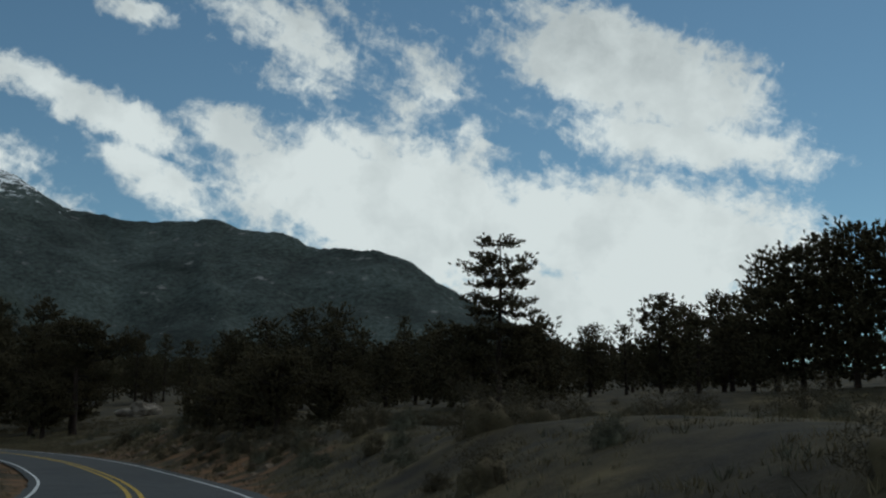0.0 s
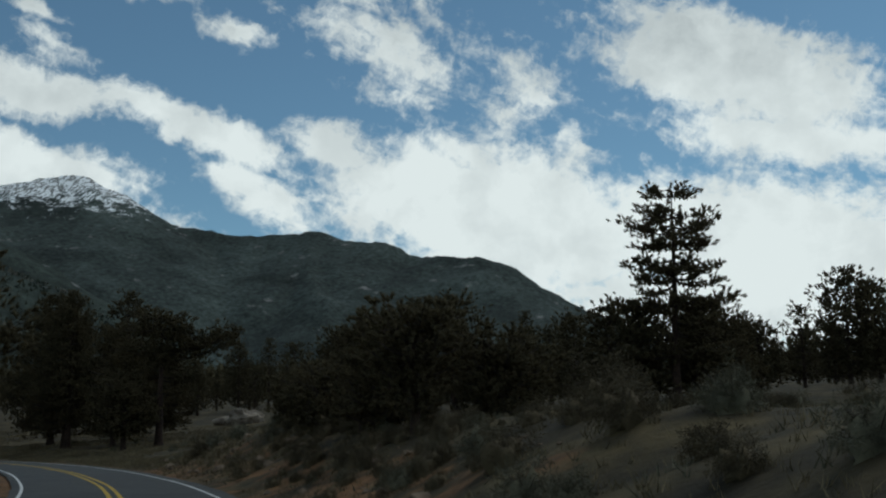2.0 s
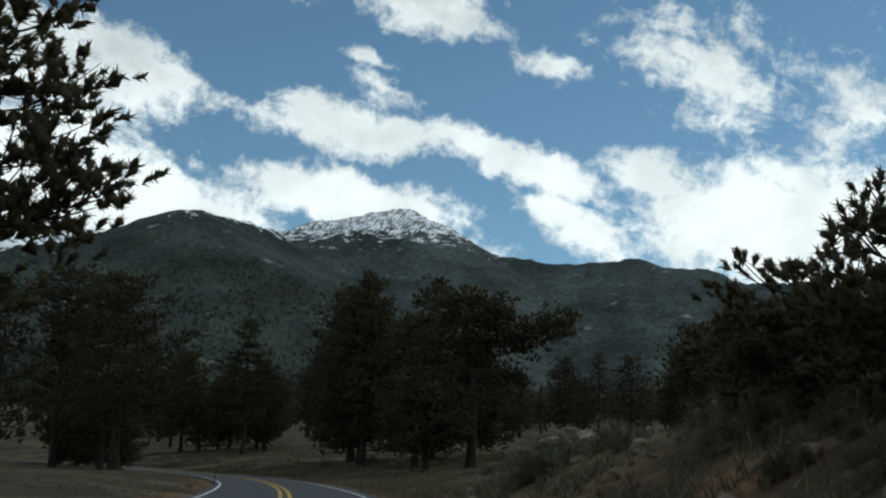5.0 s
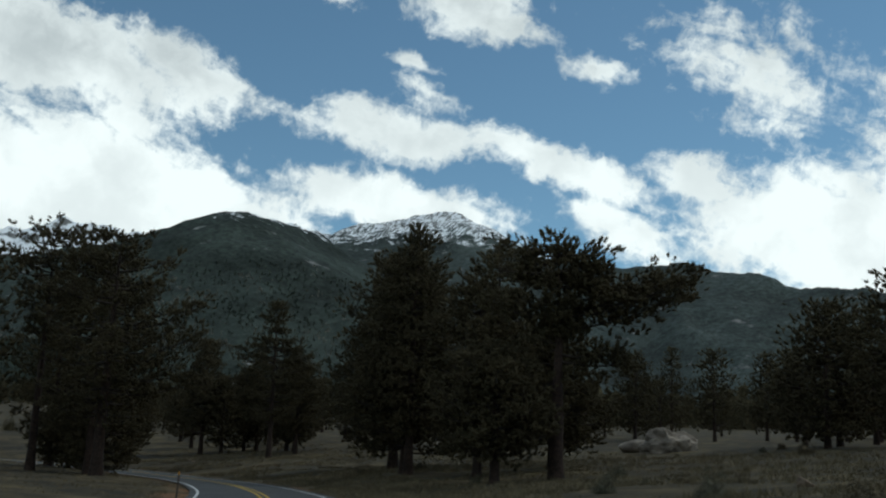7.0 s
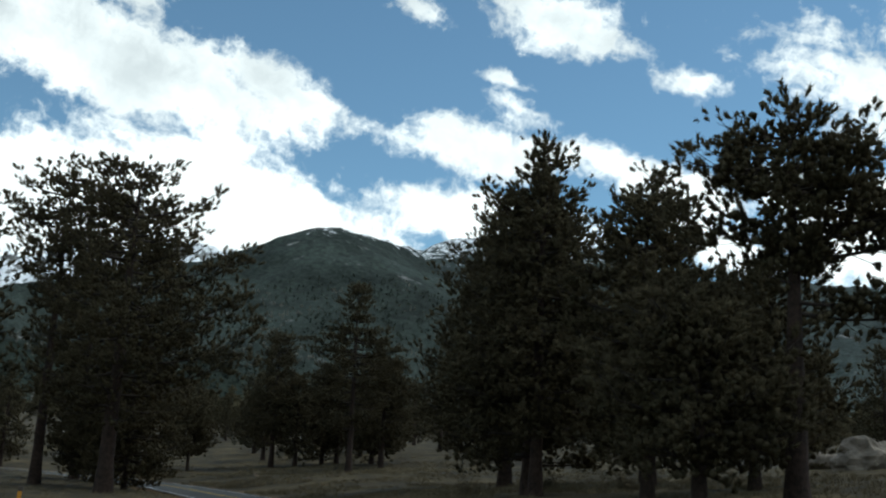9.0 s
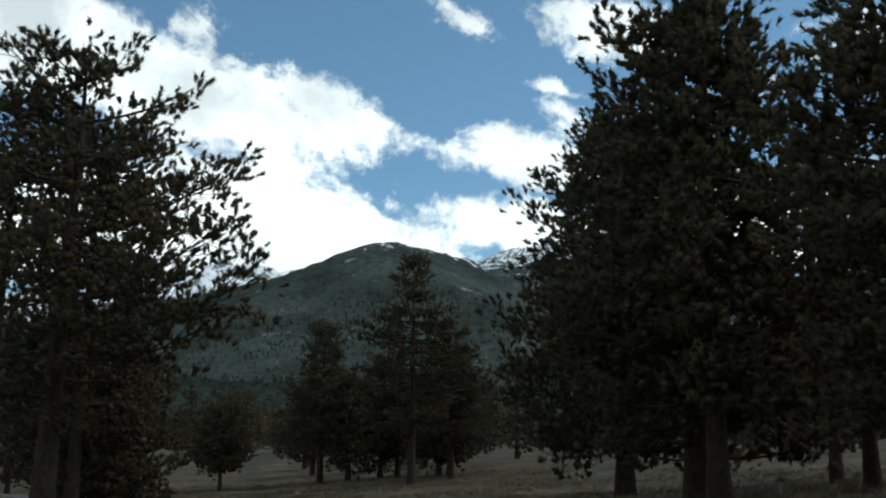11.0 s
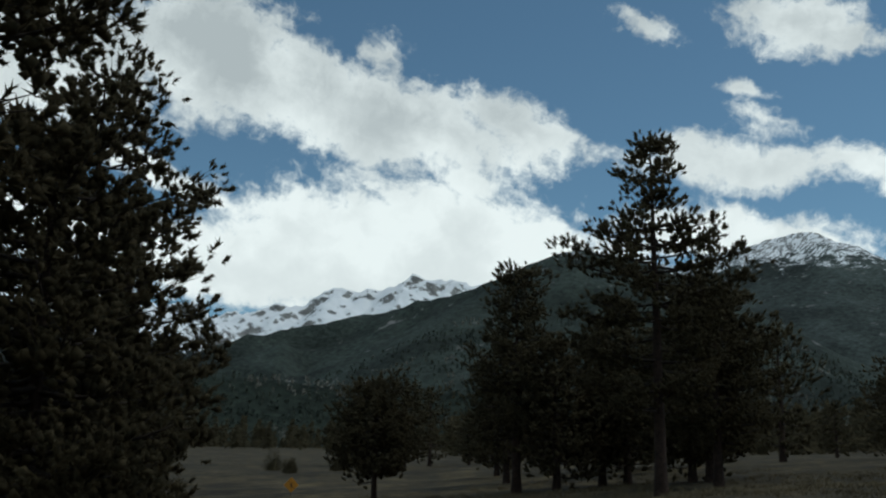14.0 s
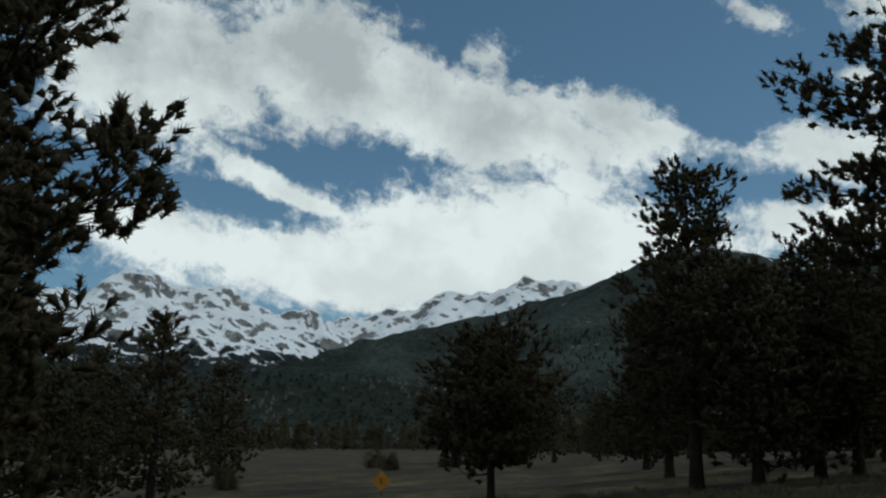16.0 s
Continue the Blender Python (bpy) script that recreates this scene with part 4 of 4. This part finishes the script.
grow(-138.9, 239.9, 14.1, 5, ROUND, 105, "dark pine in the wood round the meadow", base=0.1, far=True)
grow(-132.8, 237.6, 14.9, 5.5, CONE, 106, "dark pine in the wood round the meadow", base=0.1, far=True)
grow(-158.5, 263.0, 15.1, 5, ROUND, 107, "dark pine in the wood round the meadow", base=0.1, far=True)
grow(-77.9, 273.2, 24.1, 4.5, ROUND, 120, "dark pine at the back of the meadow", base=0.14, far=True)
grow(-74.9, 289.3, 26.6, 4.5, CONE, 121, "dark pine at the back of the meadow", base=0.14, far=True)
grow(-60.3, 256.4, 22.1, 4.6, COLUMN, 122, "dark pine at the back of the meadow", base=0.14, far=True)
grow(-55.0, 277.3, 24.0, 4.6, ROUND, 123, "dark pine at the back of the meadow", base=0.14, far=True)
grow(-48.8, 267.9, 23.5, 4.6, CONE, 124, "dark pine at the back of the meadow", base=0.14, far=True)
grow(-39.8, 198.4, 15.1, 5, COLUMN, 125, "dark pine at the back of the meadow", base=0.14, far=True)
grow(-85.9, 239.6, 25.6, 5, ROUND, 126, "dark pine at the back of the meadow", base=0.14, far=True)
grow(-123.6, 209.7, 13.2, 4.0, ROUND, 140, "dense dark ponderosa pine in the meadow group", base=0.1, far=True)
grow(-121.7, 216.0, 16.6, 4.4, CONE, 141, "dense dark ponderosa pine in the meadow group", base=0.1, far=True)
grow(-114.7, 213.6, 14.9, 4.2, ROUND, 142, "dense dark ponderosa pine in the meadow group", base=0.1, far=True)

# more of the same wood farther back: a few shapes, repeated
STOCK = [pine(h, r, prof, 200 + k, base=0.12, whorls=11, per=5, tuft=1.15, density=0.36, blades=4, far=True)
         for k, (h, r, prof) in enumerate(((11, 3.6, CONE), (12, 4.2, ROUND), (10, 3.8, ROUND), (14, 4.0, COLUMN), (9, 3.2, CONE)))]
rng = np.random.default_rng(5)


def wood(count, x0, x1, y0, y1, clear=7.0, label="dark pine in the far wood"):
    made = 0
    while made < count:
        x, y = rng.uniform(x0, x1), rng.uniform(y0, y1)
        i, d = beside(np.array([x]), np.array([y]))
        if abs(d[0]) < clear:
            continue
        plant(STOCK[rng.integers(len(STOCK))], x, y, label, rng.uniform(0, 360), rng.uniform(0.75, 1.25), group="pines of the far wood")
        made += 1


wood(26, -45, 10, 200, 310)
wood(26, 14, 110, 130, 300)
wood(26, -130, -66, 245, 340)
wood(16, -230, -150, 265, 330)
wood(18, -220, -135, 95, 155, 14.0)


# woods beyond, too far to count
def slope_z(x, y):
    """Height of the land far off: the meadow or the mountain flank above it."""
    z = ground_z(x, y)
    for x0, y0, cell, Z in SLOPES:
        i, j = ((y - y0) / cell).astype(int), ((x - x0) / cell).astype(int)
        inside = (i >= 0) & (j >= 0) & (i < Z.shape[0]) & (j < Z.shape[1])
        z = np.where(inside, np.maximum(z, Z[np.clip(i, 0, Z.shape[0] - 1), np.clip(j, 0, Z.shape[1] - 1)]), z)
    return z


def far_woods(name, count, seed, near, beyond, clumps, leaf, label, a0=-26, a1=84, mat=M_FAR, size=1.0):
    rg = np.random.default_rng(seed)
    a, dist = np.radians(rg.uniform(a0, a1, count)), rg.uniform(near, beyond, count)
    keep = ~((np.degrees(a) > 42) & (np.degrees(a) < 62) & (dist < 560))
    a, dist = a[keep], dist[keep]
    x, y = -45 - np.sin(a) * dist, 100 + np.cos(a) * dist
    z0, n = slope_z(x, y) - 0.5 * size, len(x)
    h, r = rg.uniform(9, 16, n) * size, rg.uniform(2.6, 4.2, n) * size
    up = rg.uniform(0.08, 1, (n, clumps))
    rad = r[:, None] * (1.05 - up) ** 0.7 * rg.uniform(0.3, 1, (n, clumps))
    ang = rg.uniform(0, 6.283, (n, clumps))
    c = np.stack([x[:, None] + rad * np.cos(ang), y[:, None] + rad * np.sin(ang), z0[:, None] + up * h[:, None]], -1).reshape(-1, 3)
    d1, d2 = rg.normal(0, leaf, c.shape), rg.normal(0, leaf, c.shape)
    v = np.stack([c - d1, c + d1 * 0.6 + d2, c - d2], 1).reshape(-1, 3)
    me = array_mesh(name, v, np.arange(len(v)).reshape(-1, 3), mat)
    return tagged(new(name, me), label, "woods", kind="stuff")


far_woods("far_woods", 2400, 8, 340, 900, 60, 0.95, "dense dark pine woods beyond the meadow")
far_woods("hill_woods", 15000, 9, 850, 2100, 14, 1.1, "dark pine woods on the lower mountain slopes", 18, 84, M_HILLWOOD, 0.55)


# ------------------------------------------------------------ rocks, brush, grass, road furniture
def lump(name, x, y, size, seed, mat, sink=0.3, detail=3, rough=0.22, turn=0.0):
    bm = bmesh.new()
    bmesh.ops.create_icosphere(bm, subdivisions=detail, radius=1.0)
    off = Vector((seed * 3.1, seed * 1.7, seed * 0.9))
    for v in bm.verts:
        n = max(-0.5, min(0.5, noise.fractal(v.co * 1.1 + off, 1.0, 2.1, 4) * 0.5)) * rough * 2
        facet = round(v.co.dot(Vector((0.6, 0.3, 0.75))) * 3) * 0.12 * rough
        v.co *= 1 + n + facet
        v.co.x *= size[0] / 2
        v.co.y *= size[1] / 2
        v.co.z *= size[2] / 2
    me = bpy.data.meshes.new(name)
    bm.to_mesh(me)
    bm.free()
    me.materials.append(mat)
    me.polygons.foreach_set("use_smooth", [detail == 3] * len(me.polygons))
    ob = new(name, me)
    ob.matrix_basis = pose(x, y, ground_at(x, y) + size[2] * (0.5 - sink), 0, 0, turn)
    return ob


def shard(name, x, y, size, seed, mat, sink=0.4, turn=0.0):
    """A broken rock with flat faces and worn edges."""
    rg = np.random.default_rng(seed)
    d = rg.normal(size=(15, 3))
    d /= np.linalg.norm(d, axis=1)[:, None]
    d *= rg.uniform(0.72, 1.05, 15)[:, None]
    bm = bmesh.new()
    for q in d * np.array(size) / 2:
        bm.verts.new(q)
    hull = bmesh.ops.convex_hull(bm, input=bm.verts[:])
    bmesh.ops.delete(bm, geom=[g for g in hull["geom_interior"] if isinstance(g, bmesh.types.BMVert)], context="VERTS")
    bmesh.ops.bevel(bm, geom=bm.edges[:], offset=min(size) * 0.05, segments=1, affect="EDGES", profile=0.5)
    me = bpy.data.meshes.new(name)
    bm.to_mesh(me)
    bm.free()
    me.materials.append(mat)
    ob = new(name, me)
    ob.matrix_basis = pose(x, y, ground_at(x, y) + size[2] * (0.5 - sink), 0, 0, turn)
    return ob


M_TAN = material("tan rock", [(0.3, (0.1, 0.07, 0.05)), (0.55, (0.2, 0.145, 0.1)), (0.75, (0.3, 0.23, 0.165))], 1.6, 0.9, 1.0, 8, second=(0.6, 0.7, 1.15))
tagged(lump("boulder", -53.2, 192, (5.2, 4.4, 3.8), 3, M_ROCK, 0.38, 4, 0.42, 20), "huge pale granite boulder on the meadow", "boulder")
tagged(lump("boulder", -57.5, 196, (4.2, 3.4, 1.8), 5, M_ROCK, 0.25, 3, 0.2, 60), "low grey granite boulder beside a larger one", "boulder")
tagged(shard("boulder", -30.9, 118.9, (1.2, 0.9, 0.8), 7, M_TAN, 0.3), "small pale boulder in the grass", "boulder")
for k, (x, y) in enumerate(((-118.5, 196.0), (-112.2, 188.5), (-47.5, 121.0), (-100.0, 181.0))):
    tagged(shard("rock", x, y, (0.8, 0.6, 0.4), 20 + k, M_TAN, 0.4, 40 * k), "flat pale rock lying in dry grass", "rock", "rocks in the meadow")
rr = np.random.default_rng(12)
for k in range(130):
    s = rr.uniform(42, 92)
    i = int(np.argmin(np.abs(AXIS[:, 1] - s)))
    d = rr.uniform(2.9, 6.8)
    x, y = AXIS[i, 0] + RIGHT[i, 0] * d, AXIS[i, 1] + RIGHT[i, 1] * d
    w = 0.2 + 0.75 * rr.random() ** 2.2
    tagged(shard("rock", x, y, (w, w * rr.uniform(0.6, 0.9), w * rr.uniform(0.45, 0.8)), 40 + k, M_TAN, 0.4, rr.uniform(0, 360)),
           "tan broken rock in the cut bank", "rock", "rocks of the cut bank")


def brush_mesh(seed, count, width, height, size, mat, name="foliage", blades=12):
    """An uneven dome of small sprays of twigs and leaves round a crowded, lumpy middle."""
    rg = np.random.default_rng(seed)

    def bulge(d):
        return 0.75 + 0.35 * np.sin(d[:, 0] * 5 + seed) * np.cos(d[:, 1] * 4 - seed)
    d = rg.normal(size=(count, 3))
    d[:, 2] = np.abs(d[:, 2])
    d /= np.linalg.norm(d, axis=1)[:, None]
    deep = rg.uniform(0.6, 1, count) ** 0.5 * (bulge(d) + rg.normal(0, 0.08, count))
    wide = np.array([width / 2, width / 2, height])
    sprays = tufts(d * deep[:, None] * wide, d, np.full(count, size) * rg.uniform(0.7, 1.3, count), rg, blades, 0.045)
    bm = bmesh.new()
    bmesh.ops.create_icosphere(bm, subdivisions=3, radius=1.0)
    ball = np.array([v.co for v in bm.verts])
    tris_ = np.array([[v.index for v in f.verts] for f in bm.faces])
    bm.free()
    ball = ball * (bulge(ball * np.array([1, 1, 0.5])) * rg.uniform(0.55, 1.0, len(ball)))[:, None] * wide * 0.7
    return array_mesh(name, *joined([sprays, (ball, tris_)]), mat)


SHRUBS = [brush_mesh(300 + k, 620, w, h, 0.16, mat, blades=5) for k, (w, h, mat) in enumerate(((1.7, 1.15, M_SHRUB), (2.2, 1.3, M_SHRUB), (1.3, 0.8, M_SAGE), (1.6, 1.0, M_SAGE), (1.1, 0.7, M_SHRUB)))]
STEMS = []
for k in range(5):
    rg = np.random.default_rng(320 + k)
    STEMS.append(array_mesh("stem", *joined([tube(np.array([[0, 0, -0.15], [math.cos(a) * 0.12, math.sin(a) * 0.12, 0.25], [math.cos(a) * 0.4, math.sin(a) * 0.4, 0.6]]),
                                                  [0.022, 0.016, 0.006], 4) for a in rg.uniform(0, 6.283, 7)]), M_DARKBARK))


def shrub(kind, x, y, size, turn, label):
    root = new("shrub")
    for me in (SHRUBS[kind], STEMS[kind]):
        ob = new(me.name.split(".")[0], me)
        ob.parent = root
    root.matrix_basis = pose(x, y, ground_at(x, y) - 0.03, 0, 0, turn) @ Matrix.Scale(size, 4)
    return tagged(root, label, "shrub", "shrubs")


BROWN, GREY = "leafless brown mountain shrub in dry grass", "grey-green sagebrush in dry grass"
for kind, x, y, size in ((1, 1.2, 30, 1.4), (1, 3.0, 36, 1.5), (0, -3.2, 48, 1.4), (1, 9.5, 28.5, 1.3), (0, 6.5, 33, 1.3), (1, 13.5, 40, 1.4), (1, -15.5, 74, 1.1), (0, -7.5, 54, 0.8),
                         (1, -17.5, 78, 1.2), (0, 5.5, 44, 1.3), (1, 12, 52, 1.4)):
    shrub(kind, x, y, size, 40 * x, BROWN if kind in (0, 1, 4) else GREY)
made = 0
while made < 90:
    i = int(rr.integers(40, 250))
    d = 4.5 + 42 * rr.random() ** 1.6
    if i > 130:
        d += 4
    x, y = AXIS[i, 0] + RIGHT[i, 0] * d, AXIS[i, 1] + RIGHT[i, 1] * d
    kind = int(rr.integers(0, 5))
    shrub(kind, x, y, rr.uniform(0.4, 1.0), rr.uniform(0, 360), BROWN if kind in (0, 1, 4) else GREY)
    made += 1
# scrub on the slope above the first bend
for k in range(34):
    i = int(np.argmin(np.abs(AXIS[:, 1] - rr.uniform(22, 62))))
    d = 4.5 + 22 * rr.random() ** 1.3
    kind = int(rr.integers(0, 5))
    shrub(kind, AXIS[i, 0] + RIGHT[i, 0] * d, AXIS[i, 1] + RIGHT[i, 1] * d, rr.uniform(0.45, 1.1), rr.uniform(0, 360), BROWN if kind in (0, 1, 4) else GREY)
# thick brush at the foot of the young pines and along the top of the cut bank
for k in range(70):
    i = int(np.argmin(np.abs(AXIS[:, 1] - rr.uniform(40, 92))))
    d = 4.4 + 9 * rr.random() ** 1.2
    shrub((0, 1, 4, 3)[k % 4], AXIS[i, 0] + RIGHT[i, 0] * d, AXIS[i, 1] + RIGHT[i, 1] * d, rr.uniform(0.45, 1.0), rr.uniform(0, 360), GREY if k % 4 == 3 else BROWN)
for k in range(60):
    i = int(np.argmin(np.abs(AXIS[:, 1] - rr.uniform(44, 74))))
    d = rr.uniform(3.4, 8.5)
    shrub((4, 0, 1)[k % 3], AXIS[i, 0] + RIGHT[i, 0] * d, AXIS[i, 1] + RIGHT[i, 1] * d, rr.uniform(0.25, 0.6), rr.uniform(0, 360), BROWN)
# low green junipers out on the meadow
for k, (x, y, s) in enumerate(((-175.4, 209, 2.6), (-187.6, 236, 2.4), (-190.7, 248, 1.6), (-206.7, 248, 3.4), (-185.5, 242, 1.8))):
    root = new("juniper")
    me = brush_mesh(340 + k, 500, s * 1.0, s * 0.95, 0.3, M_FAR)
    stem = array_mesh("stem", *tube(np.array([[0, 0, -0.2], [0, 0, s * 0.4]]), [0.12, 0.05], 6), M_DARKBARK)
    for m_ in (me, stem):
        ob = new(m_.name.split(".")[0], m_)
        ob.parent = root
    root.matrix_basis = pose(x, y, ground_at(x, y))
    tagged(root, "small round dark juniper on the open meadow", "bush", "junipers")


def grass(count, seed, lo, hi, d0, d1, height, mat, name, label, side=1, blades=9, clump=0.07):
    """Clumps of dry grass beside the road's line."""
    rg = np.random.default_rng(seed)
    i = rg.integers(lo, hi, count)
    d = side * (d0 + (d1 - d0) * rg.random(count) ** 1.8)
    x, y = AXIS[i, 0] + RIGHT[i, 0] * d + rg.normal(0, 0.5, count), AXIS[i, 1] + RIGHT[i, 1] * d + rg.normal(0, 0.5, count)
    keep = fbm(x, y, 6.0, 3, 2.0) > -0.25
    x, y = x[keep], y[keep]
    z = ground_z(x, y)
    n = len(x)
    c = np.repeat(np.stack([x, y, z - 0.03], 1), blades, 0)
    h = height * rg.uniform(0.5, 1.3, n * blades)
    lean = rg.normal(0, 0.45, (n * blades, 2)) * h[:, None]
    foot = c + np.concatenate([rg.normal(0, clump, (n * blades, 2)), np.zeros((n * blades, 1))], 1)
    tip = foot + np.concatenate([lean, h[:, None]], 1)
    a = rg.uniform(0, 3.14, n * blades)
    w = np.stack([np.cos(a), np.sin(a), np.zeros_like(a)], 1) * height * 0.075
    v = np.stack([foot - w, foot + w, tip], 1).reshape(-1, 3)
    me = array_mesh(name, v, np.arange(len(v)).reshape(-1, 3), mat)
    return tagged(new(name, me), label, "grass", kind="stuff")


grass(17000, 31, 60, 300, 2.8, 48, 0.17, M_GRASS, "dry_grass", "thin dry yellow grass covering the slope")
grass(6000, 32, 60, 320, 6.0, 40, 0.17, M_GRASS, "dry_grass", "thin dry yellow grass inside the bend", -1)
grass(9000, 34, 130, 300, 4.0, 40, 0.3, M_GRASS, "dry_grass", "pale tussocks of dry grass on the meadow")
grass(4200, 35, 150, 310, 4.0, 46, 0.24, M_GRASS, "dry_grass", "rounded pale tussocks of bunch grass on the meadow", blades=20, clump=0.2)
grass(3000, 33, 60, 300, 3.0, 40, 0.2, M_SAGE, "grey_grass", "grey dead stalks among dry grass")

M_POST = material("weathered steel", [(0.3, (0.06, 0.045, 0.035)), (0.7, (0.1, 0.08, 0.06))], 8, 0.7, 0.3, 20)
M_SIGN = material("amber sign face", [(0.3, (0.5, 0.2, 0.02)), (0.7, (0.62, 0.27, 0.03))], 4, 0.6)
M_BLACK = material("black sign paint", [(0.3, (0.015, 0.015, 0.015)), (0.7, (0.03, 0.03, 0.03))], 6, 0.7)


def box_bm(sx, sy, sz, centre=(0, 0, 0), turn=None, bevel=0.0):
    bm = bmesh.new()
    bmesh.ops.create_cube(bm, size=1.0)
    bmesh.ops.scale(bm, vec=(sx, sy, sz), verts=bm.verts)
    if bevel:
        bmesh.ops.bevel(bm, geom=bm.edges[:], offset=bevel, segments=2, affect="EDGES", profile=0.5)
    if turn is not None:
        bmesh.ops.rotate(bm, cent=(0, 0, 0), matrix=turn, verts=bm.verts)
    bmesh.ops.translate(bm, vec=centre, verts=bm.verts)
    return bm


# roadside marker post inside the bend
marker = new("marker_post")
marker.matrix_basis = pose(-52.8, 110.6, ground_at(-52.8, 110.6), 0, 2, 30)
part("post", box_bm(0.07, 0.03, 1.5, (0, 0, 0.6), bevel=0.006), M_POST, marker)
part("reflector", box_bm(0.06, 0.008, 0.12, (0, -0.0195, 1.22), bevel=0.002), M_SIGN, marker, "small amber reflector")
tagged(marker, "thin dark marker post beside the road", "post")
# diamond warning sign by the road ahead
sign = new("road_sign")
sign.matrix_basis = pose(-148.6, 205.2, ground_at(-148.6, 205.2) - 0.85, 0, 0, 38)
diamond = Matrix.Rotation(radians(45), 3, "Y")
part("post", box_bm(0.06, 0.06, 1.9, (0, 0.04, 1.3), bevel=0.006), M_POST, sign)
part("panel", box_bm(0.92, 0.012, 0.92, (0, 0, 1.75), diamond, 0.005), M_SIGN, sign, "amber diamond panel")
part("border", box_bm(0.84, 0.004, 0.03, (0.0, -0.009, 1.75), diamond), M_BLACK, sign)
part("arrow", box_bm(0.07, 0.004, 0.42, (0.0, -0.009, 1.72), bevel=0.001), M_BLACK, sign, "black curve arrow")
tagged(sign, "amber diamond warning sign on a steel post", "sign")
